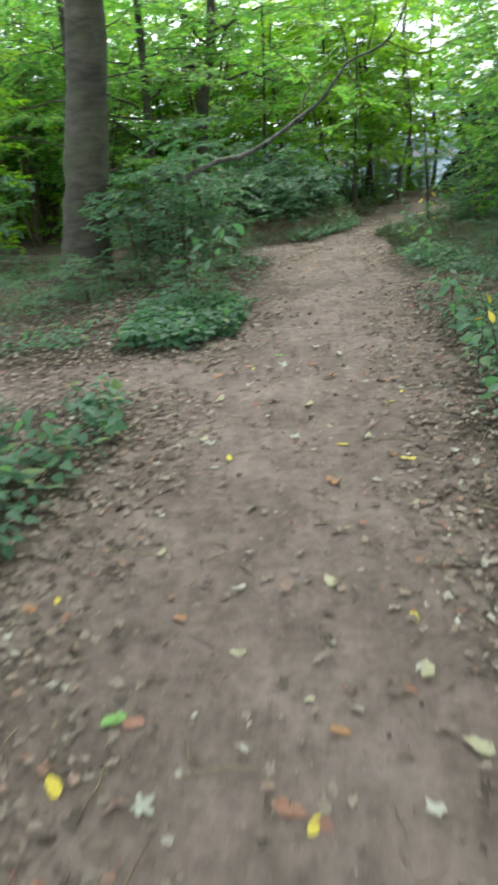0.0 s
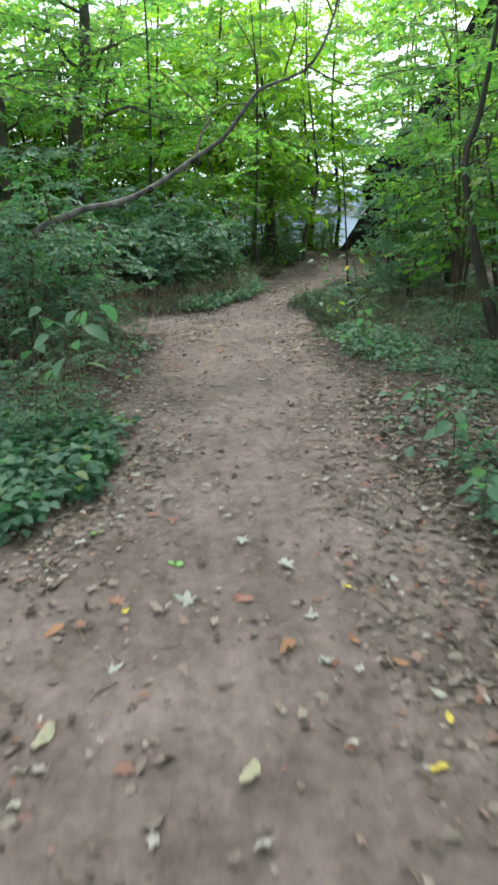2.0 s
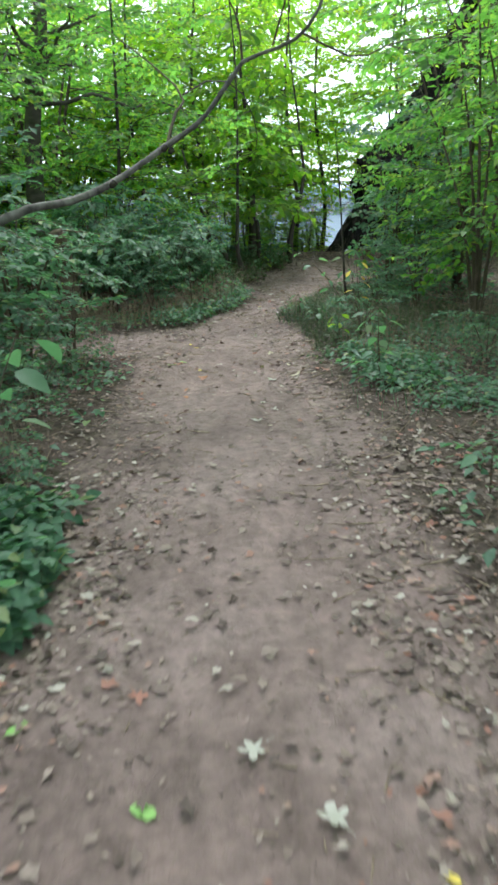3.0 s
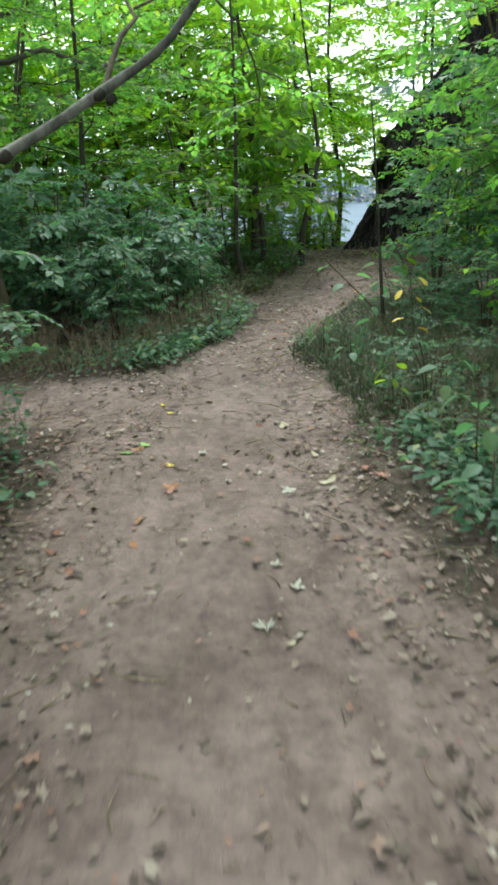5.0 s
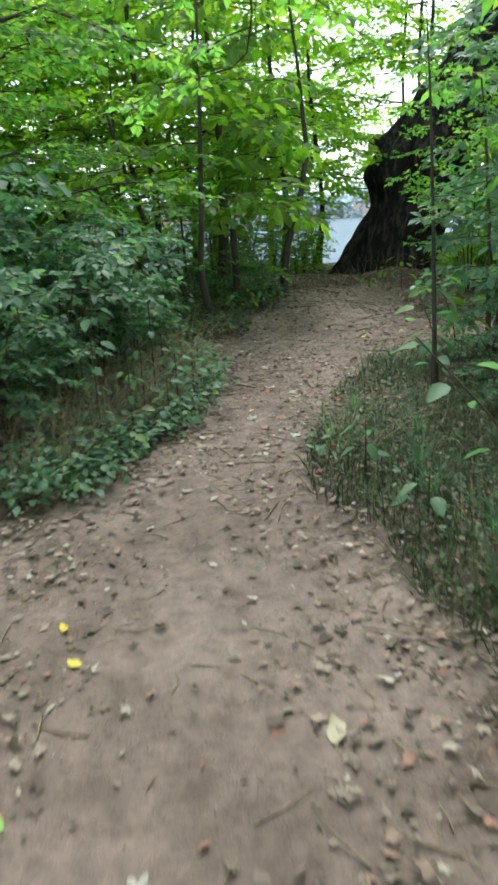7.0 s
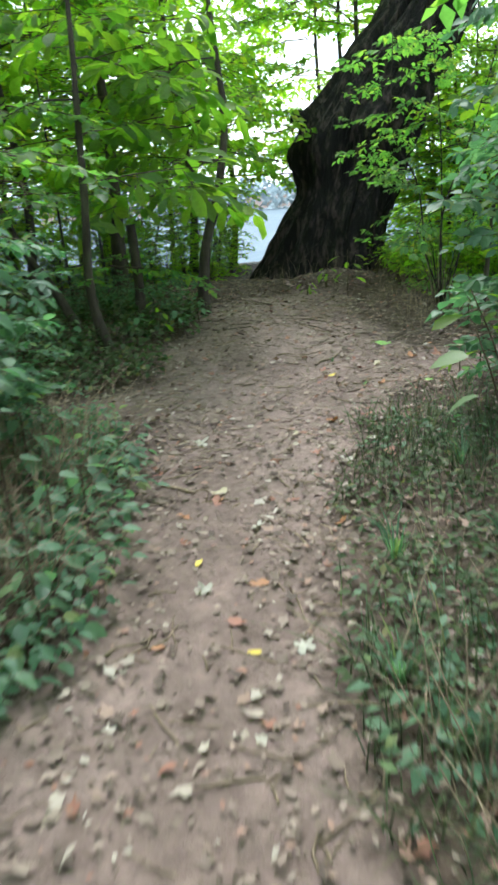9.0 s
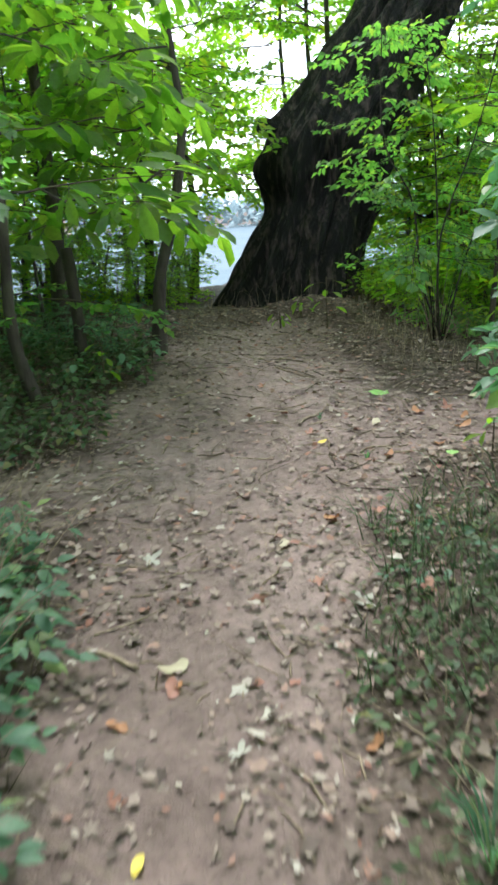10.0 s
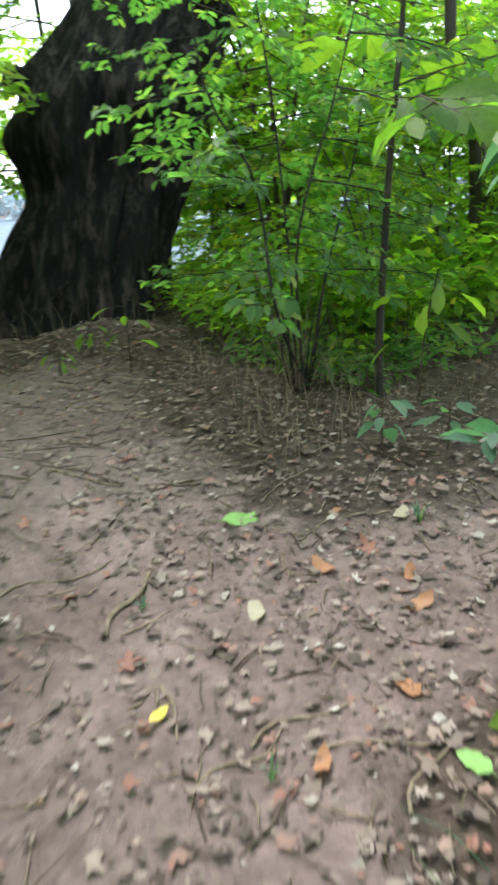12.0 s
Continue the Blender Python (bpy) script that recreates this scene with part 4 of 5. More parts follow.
TUFTS = [(3.62, 18.45, 0.05, 9), (3.47, 17.6, 0.06, 9), (4.75, 18.2, 0.08, 14), (2.25, 13.1, 0.2, 26), (2.05, 12.75, 0.18, 22), (2.3, 14.0, 0.22, 26), (2.15, 13.55, 0.2, 24), (2.5, 14.5, 0.2, 24), (2.75, 15.1, 0.18, 22), (3.1, 15.9, 0.16, 20), (1.75, 11.6, 0.12, 16), (4.0, 17.1, 0.12, 16), (2.0, 14.6, 0.2, 18), (2.35, 15.25, 0.2, 20)]
for k, (tx, ty, th, tb) in enumerate(TUFTS):
    if off_trail(tx, ty) > -0.4 or th < 0.1:
        grass_tuft(tx, ty, th, tb, 900 + k)
seedling(1.3, 4.2, 0.3, 7, 0.12, "dull", 41)
seedling(1.35, 5.1, 0.35, 8, 0.12, "dull", 42)
seedling(1.45, 6.3, 0.3, 7, 0.12, "dull", 43)
seedling(1.6, 7.1, 0.35, 8, 0.12, "dull", 44)
seedling(1.7, 7.9, 0.3, 7, 0.12, "dull", 45)
seedling(1.35, 3.0, 0.35, 8, 0.12, "dull", 46)
for k, (px, py, ph) in enumerate([(2.6, 19.6, 0.25), (2.2, 19.45, 0.25), (1.6, 19.2, 0.3), (2.9, 19.95, 0.25), (1.2, 19.0, 0.35), (3.15, 20.7, 0.3), (2.75, 20.5, 0.3), (1.05, 15.3, 0.35), (1.3, 16.0, 0.35), (1.15, 15.75, 0.45), (0.8, 15.2, 0.5), (1.4, 16.5, 0.35), (0.85, 16.1, 0.5), (0.5, 15.4, 0.6), (1.3, 16.9, 0.3), (0.2, 14.9, 0.45), (-0.2, 15.2, 0.5)]):
    seedling(px, py, ph, 9, 0.085, "dull", 50 + k)
seedling(5.15, 18.75, 0.28, 8, 0.11, "dull", 27)
seedling(5.4, 18.55, 0.25, 8, 0.1, "dull", 28)
seedling(3.95, 17.15, 0.2, 5, 0.1, "broad", 29)
seedling(4.15, 17.2, 0.3, 6, 0.11, "dull", 30)
seedling(2.05, 13.35, 0.22, 5, 0.1, "dull", 31)
seedling(1.95, 13.9, 0.3, 5, 0.1, "dull", 32)
seedling(1.2, 16.9, 0.35, 8, 0.1, "dull", 33)
seedling(1.0, 17.3, 0.3, 8, 0.1, "dull", 34)
seedling(4.95, 21.4, 0.25, 7, 0.1, "broad", 35, (0, 0), "small green plant at the old tree's foot")
seedling(4.65, 21.3, 0.2, 6, 0.09, "broad", 36, (0, 0), "small green plant at the old tree's foot")
seedling(6.6, 19.0, 0.5, 8, 0.14, "broad", 37)
seedling(7.0, 18.9, 0.6, 8, 0.14, "dull", 38)

# Trees on the bank, their bright crowns hanging low before the water.
BANK = [(-9.5, 24.8, 8, 0.2), (-6.2, 25.2, 8, 0.2), (-3.4, 24.6, 8, 0.2), (-1.0, 25.3, 7, 0.28), (1.3, 24.9, 6.5, 0.36), (8.8, 24.6, 8, 0.2), (11.6, 23.8, 8, 0.2), (14.5, 22.5, 8, 0.2), (1.5, 22.9, 6.2, 0.42), (3.9, 23.9, 6.5, 0.38), (4.9, 25.0, 7, 0.36), (0.0, 23.2, 6.5, 0.36), (2.7, 24.6, 6.5, 0.38), (7.2, 25.2, 8, 0.3), (7.0, 24.2, 9, 0.45)]
BANK += [(-11.0, 26.5, 8, 0.2), (-8.0, 27.0, 8, 0.2), (-5.0, 26.4, 8, 0.2), (-2.4, 27.0, 7.5, 0.3), (-0.2, 26.4, 7.0, 0.36), (0.9, 27.4, 7.5, 0.42), (2.6, 27.2, 7.5, 0.42), (3.4, 28.2, 9.5, 0.44), (1.4, 28.6, 9.5, 0.44), (4.7, 28.8, 9.5, 0.56), (7.6, 27.0, 7.5, 0.4), (10.4, 26.8, 8, 0.2), (13.0, 26.0, 8, 0.2)]
for k, (tx, ty, hh, low) in enumerate(BANK):
    tree("bank_tree", [foot(tx, ty), (tx + 0.1, ty, 1.5), (tx - 0.1, ty + 0.1, 4), (tx + 0.1, ty, hh)], 0.065, 0.02, BARK_SAP, BRIGHT, "far", "slim bank tree with bright backlit leaves", 20 if k < 8 else 12 if k < 15 else 18, 700 + k, 2.2, low, 1.0, (0, 35), 0.2, 0.8, 0.42, 8, group="bank trees", limb_parts=False)

# Added tall trees whose crowns, out of view, close overhead to shade the wood.
SHADE_TREES = [(-10, 22), (5.6, 6.5), (7.5, 12), (11, 17), (-7, 1), (6, -3), (-3, -9), (4, -11), (-11, -4), (12, 4), (13, 10), (-3.2, 4.2), (3.4, 3.2), (-2.6, -3.5), (4.4, 9.5)]
for k, (tx, ty) in enumerate(SHADE_TREES):
    rt = np.random.default_rng(500 + k)
    dx, dy = rt.normal(0, 0.5, 2)
    tree("forest_tree", [foot(tx, ty), (tx + dx * 0.2, ty + dy * 0.2, 3), (tx + dx * 0.6, ty + dy * 0.6, 8), (tx + dx, ty + dy, 14)], 0.2 + 0.08 * rt.random(), 0.08, BARK_GREY, GREEN, "high", "added tall straight tree whose unseen high crown shades the wood", 8, 600 + k, 3.2, 0.55, 1.0, (5, 45), 0.1, 1.0, 0.9, 10, group="forest trees", limb_parts=False)

# The wooded far bank across the water, its distance haze painted as leaf colour.
def far_bank():
    s = Soup()
    rng = np.random.default_rng(77)
    n = 12000
    x = rng.uniform(-160, 200, n)
    h = 5 + 1.6 * np.sin(x * 0.11) + 1.0 * np.sin(x * 0.31 + 1)
    z = -1.5 + h * rng.random(n) ** 0.9
    y = 124 - 5 * rng.random(n)
    lay(s, LEAF_FAR, np.stack([x, y, z], 1), rng.normal(0, 1, (n, 3)), rng.normal(0, 1, (n, 3)) + [0, -1, 0.5], rng.uniform(0.8, 1.7, n))
    tagged(new("backdrop", s.mesh("backdrop", [HAZED_WOOD])), "wooded far bank of the river, haze painted into its pale colour", "far woods", kind="structure")


far_bank()


# ---- low growth and litter ----
def spots(n, x0, x1, y0, y1, rng, lo=None, hi=None):
    x, y = rng.uniform(x0, x1, n), rng.uniform(y0, y1, n)
    off = off_trail(x, y)
    keep = np.ones(n, bool)
    if lo is not None:
        keep &= off > lo
    if hi is not None:
        keep &= off < hi
    return x[keep], y[keep], off[keep]


def herbs(name, n, box, seed, leaf, size, height, mat, label, lo=0.1, per=7, clump=0.25):
    rng = np.random.default_rng(seed)
    x, y, off = spots(n, *box, rng, lo)
    patchy = wave(x, y, 2.1, seed) + rng.normal(0, 0.5, len(x)) > clump
    x, y = x[patchy], y[patchy]
    s = Soup()
    g = land(x, y)
    for j in range(per):
        a = rng.uniform(0, 2 * math.pi, len(x))
        q = rng.uniform(0.3, 1.0, len(x)) * height * rng.uniform(0.5, 1.2, len(x))
        r = rng.uniform(0.02, 0.12, len(x))
        pos = np.stack([x + r * np.cos(a), y + r * np.sin(a), g + q], 1)
        way = np.stack([np.cos(a), np.sin(a), rng.normal(-0.1, 0.3, len(x))], 1)
        lay(s, leaf, pos, way, np.array([0, 0, 1.0]) + rng.normal(0, 0.3, (len(x), 3)), size * rng.uniform(0.6, 1.3, len(x)), 1)
        if j % 2 == 0:
            base = np.stack([x, y, g - 0.01], 1)
            w = 0.003
            v = np.stack([base + [w, 0, 0], base + [-w, 0, 0], base + [0, w, 0], pos], 1).reshape(-1, 3)
            k = np.arange(len(x))[:, None] * 4
            s.add(v, [np.concatenate([k + [0, 1, 3], k + [1, 2, 3], k + [2, 0, 3]])], 0)
    tagged(new(name, s.mesh(name, [TWIG, mat])), label, "undergrowth", kind="stuff")


herbs("ground_cover", 700, (-1.6, -0.45, 6.7, 8.4), 1, LEAF_HEART, 0.075, 0.17, DULL, "dense low blue-green leafy ground cover beside the trail", 0.02, 8, -1.5)
herbs("ground_cover", 1700, (-5, -0.2, 6.6, 12.6), 8, LEAF_HEART, 0.06, 0.13, DULL, "patchy low leafy ground cover under the tree", 0.12, 6, 0.15)
herbs("ground_cover", 800, (-3.6, -1.1, 1.4, 5.0), 2, LEAF_HEART, 0.08, 0.22, DULL, "low blue-green leafy plants beside the trail", 0.1, 7, 0.0)
herbs("undergrowth", 3600, (1.8, 6.0, 8.5, 12.6), 3, LEAF_FAR, 0.07, 0.13, DULL, "low green woodland plants on dark humus", 0.3, 6, -0.1)
herbs("undergrowth", 4200, (1.2, 5.0, 1.5, 8.5), 13, LEAF_FAR, 0.08, 0.15, DULL, "patchy low woodland plants on dark humus", 0.22, 6, -0.1)
herbs("undergrowth", 800, (0.1, 1.6, 14.1, 17.6), 63, LEAF_WIDE, 0.062, 0.2, DULL, "dense blue-green weeds along the trail's edge", -0.06, 8, -0.9)
herbs("undergrowth", 800, (1.1, 3.6, 18.4, 20.4), 64, LEAF_WIDE, 0.055, 0.2, OLIVE, "olive weeds at the saplings' feet", 0.02, 7, -0.6)
herbs("undergrowth", 2200, (1.5, 4.2, 11.2, 16.8), 65, LEAF_FAR, 0.042, 0.07, OLIVE, "olive low weeds matted over the trail's edge", 0.1, 7, -0.2)
herbs("undergrowth", 1300, (1.5, 6.0, 13.0, 17.2), 14, LEAF_FAR, 0.048, 0.08, DULL, "sparse low woodland plants on brown litter", 0.12, 6, 0.1)
herbs("undergrowth", 2400, (-5, 2.2, 14.0, 18.0), 4, LEAF_FAR, 0.065, 0.12, DULL, "patchy low woodland plants in brown brush", 0.1, 6, 0.3)
herbs("undergrowth", 4500, (-3, 3.5, 18.3, 24.5), 5, LEAF_FAR, 0.07, 0.14, DULL, "low plants under the saplings", 0.1, 6, 0.0)
herbs("undergrowth", 1100, (5.75, 9.5, 19.75, 21.3), 61, LEAF_FAR, 0.095, 0.5, BRIGHT, "leafy green undergrowth behind the many-stemmed bush", 0.4, 8, -0.6)
herbs("undergrowth", 900, (5.6, 9.5, 19.35, 20.6), 66, LEAF_FAR, 0.075, 0.2, GREEN, "low green weeds round the many-stemmed bush", 0.4, 7, -0.3)
herbs("undergrowth", 500, (6.0, 9.5, 19.7, 21.0), 62, LEAF_WIDE, 0.11, 0.75, BRIGHT, "taller bright leafy undergrowth behind the bush", 0.5, 8, -0.4)
herbs("undergrowth", 2200, (5.9, 11, 20.3, 25), 6, LEAF_FAR, 0.085, 0.5, BRIGHT, "low bright plants by the old tree", 0.7, 7, 0.0)
herbs("undergrowth", 3000, (-10, -4, 5, 16), 7, LEAF_FAR, 0.085, 0.18, DULL, "low plants in the shade of the wood", 0.3, 6, 0.2)


def stalks(name, n, box, seed, height, mat, label, lo=0.12, clump=0.2, thick=0.0026, lean=0.65):
    rng = np.random.default_rng(seed)
    x, y, off = spots(n, *box, rng, lo)
    keep = wave(x, y, 1.7, seed) + rng.normal(0, 0.6, len(x)) > clump
    x, y = x[keep], y[keep]
    g = land(x, y)
    n = len(x)
    h = height * rng.uniform(0.35, 1.15, n)
    a = rng.uniform(0, 2 * math.pi, n)
    l = np.abs(rng.normal(0, lean, n)) * h
    base = np.stack([x, y, g - 0.02], 1)
    mid = base + np.stack([0.35 * l * np.cos(a), 0.35 * l * np.sin(a), 0.6 * h], 1)
    end = base + np.stack([l * np.cos(a), l * np.sin(a), h], 1)
    s = Soup()
    ring = [np.array([thick, 0, 0]), np.array([-thick / 2, thick * 0.8, 0]), np.array([-thick / 2, -thick * 0.8, 0])]
    v = np.stack([base + q for q in ring] + [mid + q * 0.7 for q in ring] + [end], 1).reshape(-1, 3)
    k = np.arange(n)[:, None] * 7
    quads = np.concatenate([k + [i, (i + 1) % 3, 3 + (i + 1) % 3, 3 + i] for i in range(3)])
    tris = np.concatenate([k + [3 + i, 3 + (i + 1) % 3, 6] for i in range(3)])
    s.add(v, [quads, tris])
    tagged(new(name, s.mesh(name, [mat])), label, "undergrowth", kind="stuff")


stalks("dry_brush", 15000, (-4.5, 2.0, 14.0, 17.8), 21, 0.5, DRY, "brown dry stalks and brush beside the trail", 0.2, -0.4, 0.003, 1.4)
stalks("dry_brush", 4000, (1.8, 5, 12.2, 17.3), 28, 0.2, DRY, "short dry stalks in the litter", 0.2, 0.2, 0.0026, 1.2)
stalks("dry_brush", 4500, (2.0, 5, 8, 13.4), 22, 0.36, DRY, "brown dry stalks among shrubs", 0.2, 0.3)
stalks("dry_brush", 2500, (-4.5, -0.4, 7.5, 13), 23, 0.6, DRY, "thin dry stalks among ground cover", 0.2, 0.2)
stalks("dry_brush", 3000, (-1, 10, 18.6, 24), 24, 0.3, DRY, "short dry stalks under the saplings", 0.3, 0.2)
stalks("dry_brush", 900, (4.6, 8.5, 18.9, 20.6), 29, 0.42, DRY, "pale dry stalks round the many-stemmed bush", 0.3, -0.1, 0.0024, 0.9)
stalks("dry_brush", 1200, (4.4, 8.5, 18.9, 21.5), 26, 0.2, TWIG, "tangled dry stalks by the old tree", 0.25, 0.0, 0.0026, 1.4)
stalks("grass", 9000, (1.6, 3.8, 12.0, 17.0), 27, 0.2, OLIVE, "thin olive grass tufts on the trail edge", 0.04, -0.3, 0.0034, 1.1)
stalks("grass", 6000, (1.3, 5, 9.5, 17.4), 25, 0.17, DULL, "thin grass tufts at the trail's edge", 0.02, 0.9, 0.003, 0.8)


def litter(name, n, box, seed, leaf, size, label, lo=None, hi=None, mat=LITTER, lift=0.008, thin=1.0):
    rng = np.random.default_rng(seed)
    x, y, off = spots(n, *box, rng, lo, hi)
    keep = rng.random(len(x)) < np.clip(0.12 + 1.0 * smooth(off, -0.7, 0.05), 0, 1) * thin * np.where(wave(x, y, 1.9, 0.3 * seed) + rng.normal(0, 0.35, len(x)) > 0.1, 1.4, 0.75) + 0.3 * (y > 16.5)
    x, y = x[keep], y[keep]
    n = len(x)
    a = rng.uniform(0, 2 * math.pi, n)
    s = Soup()
    pos = np.stack([x, y, land(x, y) + lift + rng.uniform(0, 0.008, n)], 1)
    way = np.stack([np.cos(a), np.sin(a), rng.normal(0, 0.15, n)], 1)
    up = np.array([0, 0, 1.0]) + rng.normal(0, 0.3, (n, 3))
    up *= np.where(rng.random(n) < 0.35, -1, 1)[:, None]
    pos[:, 2] += np.where(up[:, 2] < 0, size * 0.15, 0)
    lay(s, leaf, pos, way, up, size * rng.uniform(0.45, 1.25, n))
    tagged(new(name, s.mesh(name, [mat])), label, "leaf litter", kind="stuff")


for k, rag in enumerate(LEAF_RAGS):
    litter("leaf_litter", 14000, (-4.5, 7, 0.3, 23), 31 + k, rag, 0.055 + 0.006 * k, "scattered torn brown dead leaves on the soil")
litter("leaf_litter", 65000, (-3.5, 6.5, 0.5, 22), 37, LEAF_CRUMB, 0.028, "small fragments of dead leaves on the soil")
for k in range(2):
    litter("leaf_litter", 5500, (-3, 3, 0.8, 9.0), 45 + k, LEAF_RAGS[2 * k], 0.07, "larger curled brown dead leaves along the trail")
litter("leaf_litter", 2600, (1.5, 7.5, 15.5, 22.5), 51, LEAF_RAGS[1], 0.06, "curled brown dead leaves before the great tree")
litter("leaf_litter", 3500, (1.5, 7.5, 15.5, 22.5), 52, LEAF_RAGS[0], 0.045, "torn brown dead leaves before the great tree")
litter("leaf_litter", 5500, (-2.5, 2.5, 1.0, 9.0), 53, LEAF_RAGS[1], 0.05, "torn brown dead leaves along the trail")
litter("leaf_litter", 6000, (-3.0, 6, 0.3, 21), 38, LEAF_LOBED, 0.05, "lobed brown dead leaves on the soil")


def twig_litter(n, box, seed, long=0.05, mat=DRY):
    rng = np.random.default_rng(seed)
    x, y, off = spots(n, *box, rng, -0.9)
    keep = rng.random(len(x)) < np.clip(0.25 + smooth(off, -0.6, 0.2) + 0.4 * (y > 16), 0, 1)
    x, y = x[keep], y[keep]
    n = len(x)
    a = rng.uniform(0, math.pi, n)
    ln = rng.gamma(2.0, long, n)
    d = np.stack([np.cos(a), np.sin(a), np.zeros(n)], 1)
    p = np.stack([x, y, land(x, y) + 0.008], 1)
    q = p + d * ln[:, None]
    q[:, 2] = land(q[:, 0], q[:, 1]) + 0.012
    m = (p + q) / 2 + np.stack([-d[:, 1], d[:, 0], np.zeros(n)], 1) * (rng.normal(0, 0.08, n) * ln)[:, None]
    w = rng.uniform(0.002, 0.005, n)[:, None]
    sidev = np.stack([-d[:, 1], d[:, 0], np.zeros(n)], 1)
    rs = [np.array([0, 0, 1.0]) + 0 * sidev, 0.9 * sidev - [0, 0, 0.5], -0.9 * sidev - [0, 0, 0.5]]
    s = Soup()
    v = np.stack([p + r * w for r in rs] + [m + r * w for r in rs] + [q + r * w * 0.6 for r in rs], 1).reshape(-1, 3)
    k = np.arange(n)[:, None] * 9
    quads = np.concatenate([k + [b + i, b + (i + 1) % 3, b + 3 + (i + 1) % 3, b + 3 + i] for i in range(3) for b in (0, 3)])
    s.add(v, [quads])
    tagged(new("twig_litter", s.mesh("twig_litter", [mat])), "thin dry twigs strewn over the soil", "twigs", kind="stuff")


twig_litter(11000, (-4, 8, 0.5, 23), 41)
twig_litter(500, (2.6, 8, 17.0, 21.6), 42, 0.08, TWIG)
twig_litter(600, (1.2, 4, 5, 17), 43, 0.08)


# ---- single fallen leaves that stand out, and sticks ----
TINT = {"yellow": (LEAF_YELLOW, "yellow oval fallen leaf on the trail soil"), "orange": (LEAF_ORANGE, "orange-brown fallen leaf on the trail soil"), "cream": (LEAF_CREAM, "pale cream fallen leaf on the trail soil"), "pale": (LEAF_PALE, "whitish lobed fallen leaf on the trail soil"), "red": (LEAF_RED, "reddish fallen leaf on the trail soil"), "green": (LEAF_FRESH, "fresh green fallen leaf on the trail soil")}
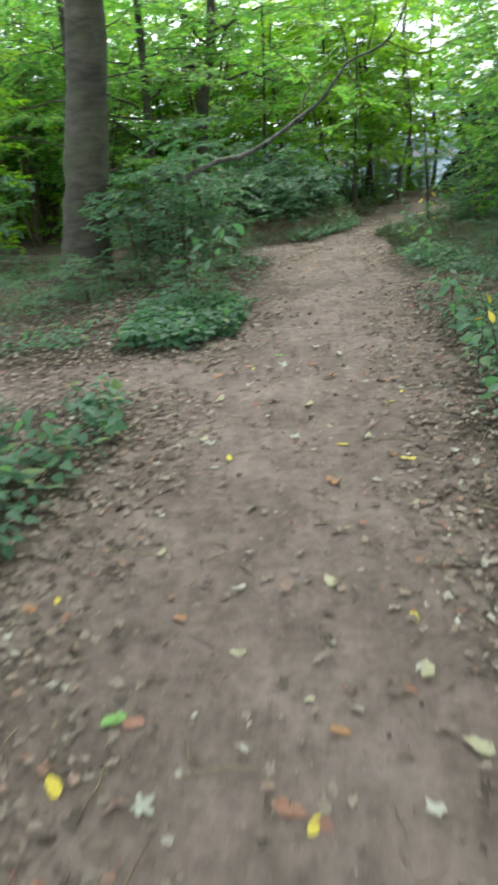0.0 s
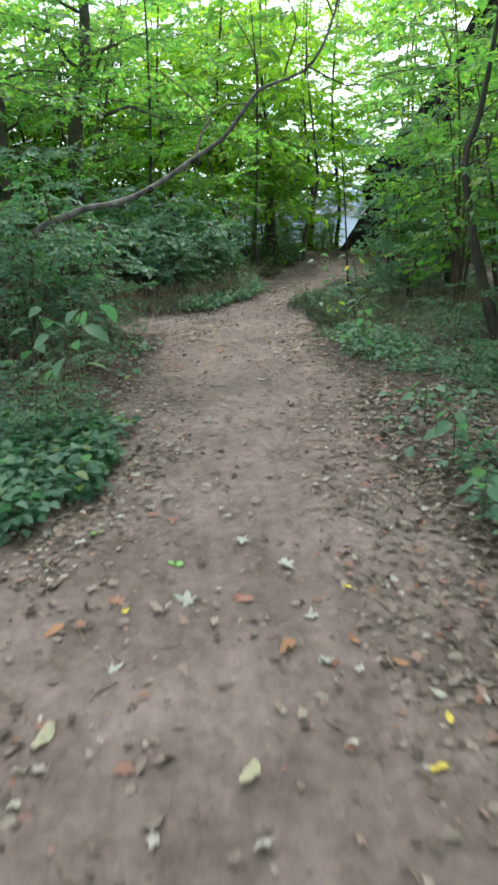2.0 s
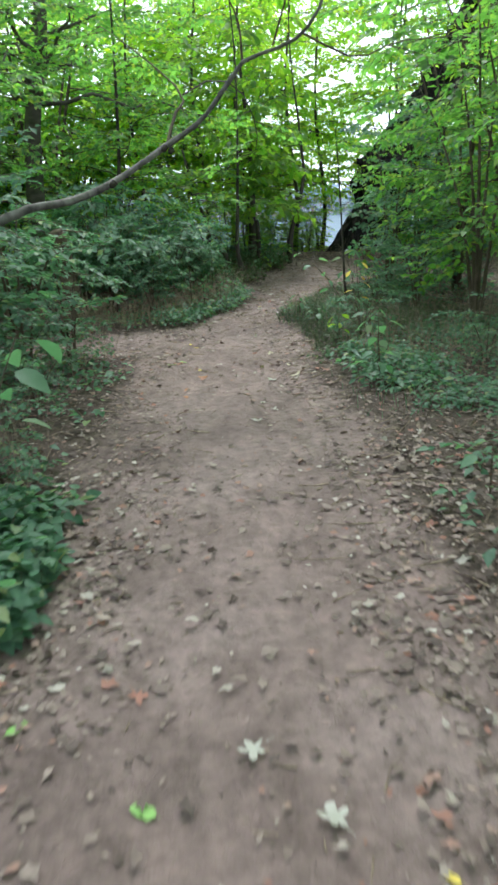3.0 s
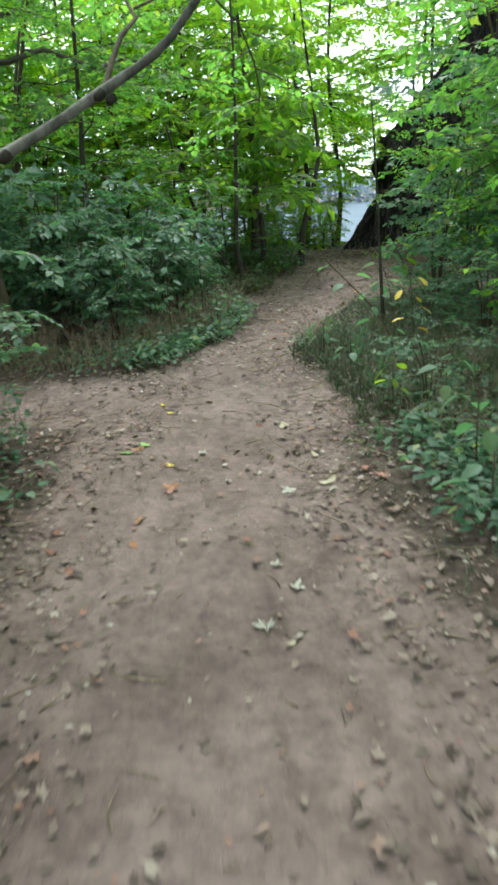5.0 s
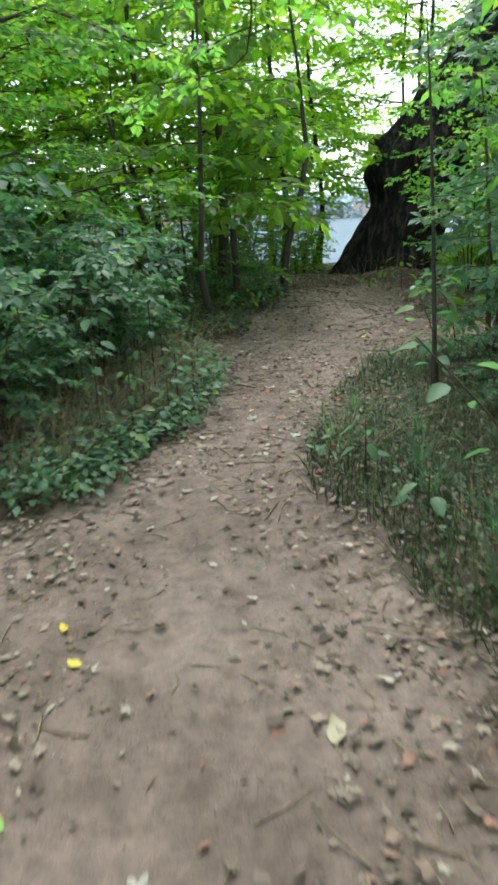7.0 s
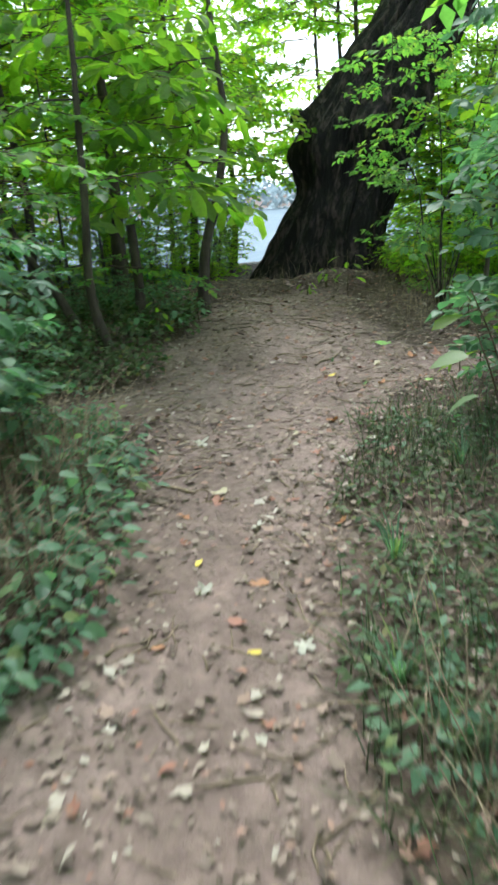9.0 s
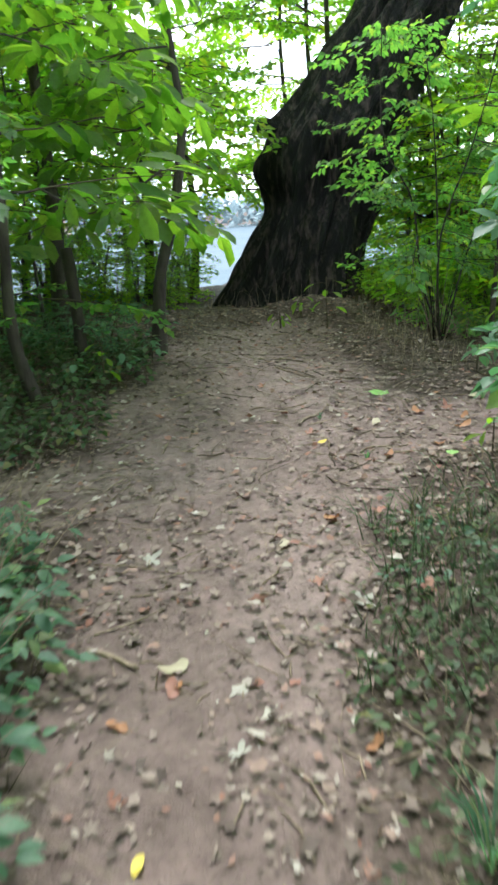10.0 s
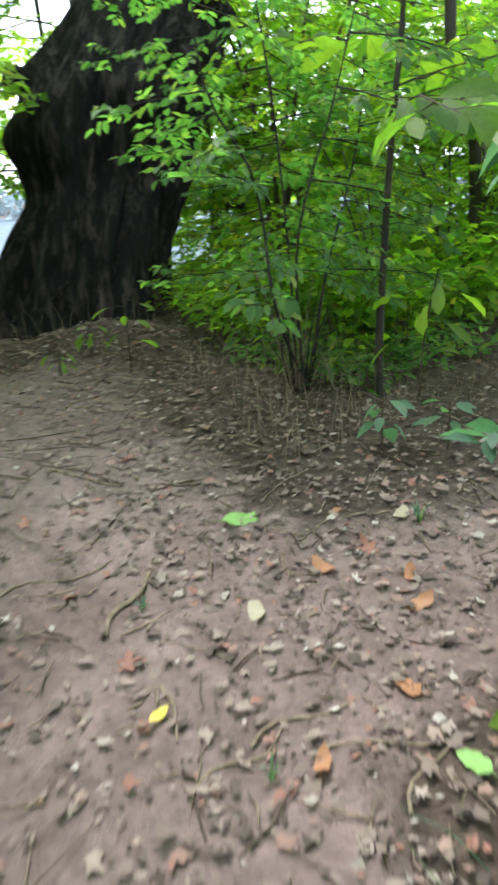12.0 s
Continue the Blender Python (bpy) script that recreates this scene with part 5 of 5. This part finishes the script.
FALLEN = [
    ("yellow", [(-0.79, 1.58, 0.101), (-0.01, 1.41, 0.067), (0.41, 2.31, 0.06), (-1.04, 2.5, 0.055), (-0.41, 3.94, 0.066), (0.28, 4.08, 0.064), (0.67, 4.8, 0.058), (0.78, 5.0, 0.045), (0.64, 3.84, 0.092), (0.65, 5.9, 0.054), (-0.33, 5.86, 0.06), (0.45, 12.99, 0.055), (0.5, 12.75, 0.068), (0.46, 11.71, 0.067), (1.67, 15.59, 0.052), (1.68, 14.96, 0.04), (3.37, 17.94, 0.058)]),
    ("orange", [(-1.13, 2.44, 0.081), (0.08, 1.74, 0.065), (-0.5, 2.35, 0.062), (0.19, 3.54, 0.099), (0.55, 3.89, 0.067), (-0.62, 5.78, 0.088), (0.31, 5.46, 0.085), (0.58, 5.49, 0.053), (0.72, 5.33, 0.054), (0.26, 10.68, 0.067), (0.28, 10.97, 0.058), (0.46, 11.34, 0.082), (0.26, 12.02, 0.088), (1.84, 15.36, 0.071), (1.73, 16.08, 0.067), (2.34, 15.69, 0.064), (2.93, 17.01, 0.155), (1.4, 15.11, 0.046), (1.94, 16.18, 0.051), (4.23, 18.21, 0.153), (4.31, 17.84, 0.106), (2.4, 17.67, 0.099), (3.94, 17.58, 0.099), (3.57, 17.53, 0.074), (4.43, 17.98, 0.082), (4.57, 18.49, 0.065)]),
    ("cream", [(0.49, 1.67, 0.094), (0.4, 2.0, 0.089), (0.11, 2.59, 0.082), (-0.26, 2.15, 0.062), (-0.01, 1.89, 0.043), (-0.66, 2.87, 0.06), (0.58, 3.28, 0.059), (-0.56, 5.13, 0.108), (-0.59, 4.25, 0.071), (0.1, 4.03, 0.04), (0.1, 4.86, 0.091), (0.23, 4.42, 0.055), (0.45, 4.21, 0.06), (1.33, 11.2, 0.136), (0.08, 12.32, 0.075), (0.85, 9.82, 0.045), (1.27, 12.24, 0.1), (1.09, 11.68, 0.072), (1.35, 11.63, 0.056), (3.88, 18.16, 0.142), (2.61, 16.85, 0.088), (1.95, 16.26, 0.105), (4.74, 18.28, 0.106)]),
    ("pale", [(-0.51, 1.5, 0.082), (-0.54, 4.19, 0.082), (-0.01, 4.25, 0.081), (1.03, 4.64, 0.076), (0.41, 6.11, 0.102), (-0.06, 5.87, 0.104), (0.23, 6.41, 0.106), (0.44, 5.69, 0.074), (0.45, 5.39, 0.072), (-0.36, 5.47, 0.072), (1.1, 11.22, 0.106), (0.94, 10.18, 0.082), (0.9, 10.37, 0.066), (0.78, 9.93, 0.091), (0.67, 11.85, 0.072), (0.79, 11.39, 0.062), (1.84, 14.93, 0.084), (1.64, 15.38, 0.069), (2.0, 15.82, 0.077), (2.08, 17.04, 0.098), (2.66, 16.3, 0.114), (2.36, 15.29, 0.059), (3.87, 17.89, 0.058)]),
    ("red", [(-0.08, 1.46, 0.09), (-0.88, 2.17, 0.073), (-0.59, 1.82, 0.073), (-0.37, 5.95, 0.11), (0.18, 5.85, 0.087), (-0.13, 6.76, 0.076), (1.56, 11.26, 0.091), (0.07, 10.12, 0.053), (-0.02, 10.47, 0.066), (-0.13, 10.92, 0.062), (0.45, 11.29, 0.065), (1.6, 11.08, 0.098), (1.68, 15.13, 0.071), (3.13, 16.95, 0.085), (1.92, 16.17, 0.076), (2.61, 16.52, 0.065), (2.9, 16.25, 0.091), (3.43, 18.22, 0.089), (3.47, 18.68, 0.086), (4.47, 18.21, 0.099), (4.23, 19.63, 0.086), (3.52, 19.19, 0.068), (3.87, 19.23, 0.057)]),
    ("green", [(-0.66, 1.83, 0.086), (-0.53, 6.68, 0.079), (-0.11, 6.25, 0.08), (0.31, 12.13, 0.092), (0.19, 11.97, 0.108), (4.23, 18.7, 0.148), (3.79, 17.27, 0.088)]),
]
rl = np.random.default_rng(9)
for tint, places in FALLEN:
    mat, label = TINT[tint]
    shapes = []
    for k in range(4):
        s = Soup()
        lobed = tint == "pale" or (tint == "red" and k % 2 == 1)
        s.add(*crumpled_leaf(11 * k + len(tint), lobed, 0.35 if tint in ("green", "yellow") else 1.0))
        s.add(*tube([(0, -0.42, 0.02), (0.03, -0.58, 0.04), (0.02, -0.75, 0.05)], [0.016, 0.013, 0.01], 3, False))
        shapes.append(s.mesh("fallen_leaf", [mat]))
    for k, (lx, ly, size) in enumerate(places):
        ob = new("fallen_leaf", shapes[k % 4])
        size = min(size, {"green": 0.15, "yellow": 0.08}.get(tint, 0.1))
        ob.matrix_world = pose(lx, ly, ground_z(lx, ly) + 0.012, rl.normal(0, 9), rl.normal(0, 9), rl.uniform(0, 360)) @ Matrix.Diagonal((size, size, size, 1))
        tagged(ob, label, "leaf", tint + " fallen leaves")

STICKS = [(3.45, 18.38, 3.74, 18.62, 0.012), (3.45, 18.05, 3.35, 17.83, 0.007), (3.49, 17.7, 3.81, 17.66, 0.006), (3.27, 18.82, 3.69, 18.79, 0.006), (3.6, 17.29, 3.88, 17.4, 0.006), (3.83, 19.61, 4.02, 19.33, 0.007), (0.54, 4.11, 0.84, 4.13, 0.006), (1.12, 6.49, 1.41, 7.05, 0.007), (-0.68, 6.13, -0.55, 6.25, 0.005), (-0.41, 5.34, -0.33, 5.4, 0.005), (0.59, 13.06, 0.84, 13.19, 0.005), (0.12, 12.03, 0.36, 12.09, 0.005), (1.23, 15.14, 1.42, 15.21, 0.006), (1.72, 16.49, 1.85, 16.32, 0.012), (3.29, 17.67, 3.58, 17.69, 0.006), (3.58, 17.57, 3.83, 17.36, 0.005), (-0.93, 2.94, -0.7, 2.87, 0.007)]
for k, (x0, y0, x1, y1, r) in enumerate(STICKS):
    rng = np.random.default_rng(800 + k)
    t = np.linspace(0, 1, 8)
    px, py = x0 + (x1 - x0) * t, y0 + (y1 - y0) * t
    ln = math.hypot(x1 - x0, y1 - y0)
    px, py = px - (y1 - y0) * 0.09 * np.sin(math.pi * t + rng.normal(0, 0.5)), py + (x1 - x0) * 0.09 * np.sin(2 * math.pi * t)
    path = np.stack([px - x0, py - y0, land(px, py) - ground_z(x0, y0) + r * 0.8], 1)
    s = Soup()
    s.add(*tube(path, np.linspace(r, r * 0.5, 8), 6))
    st = new("stick", s.mesh("stick", [DRY]))
    st.location = (x0, y0, ground_z(x0, y0))
    tagged(st, "dry bent stick lying on the soil", "stick", "fallen sticks")
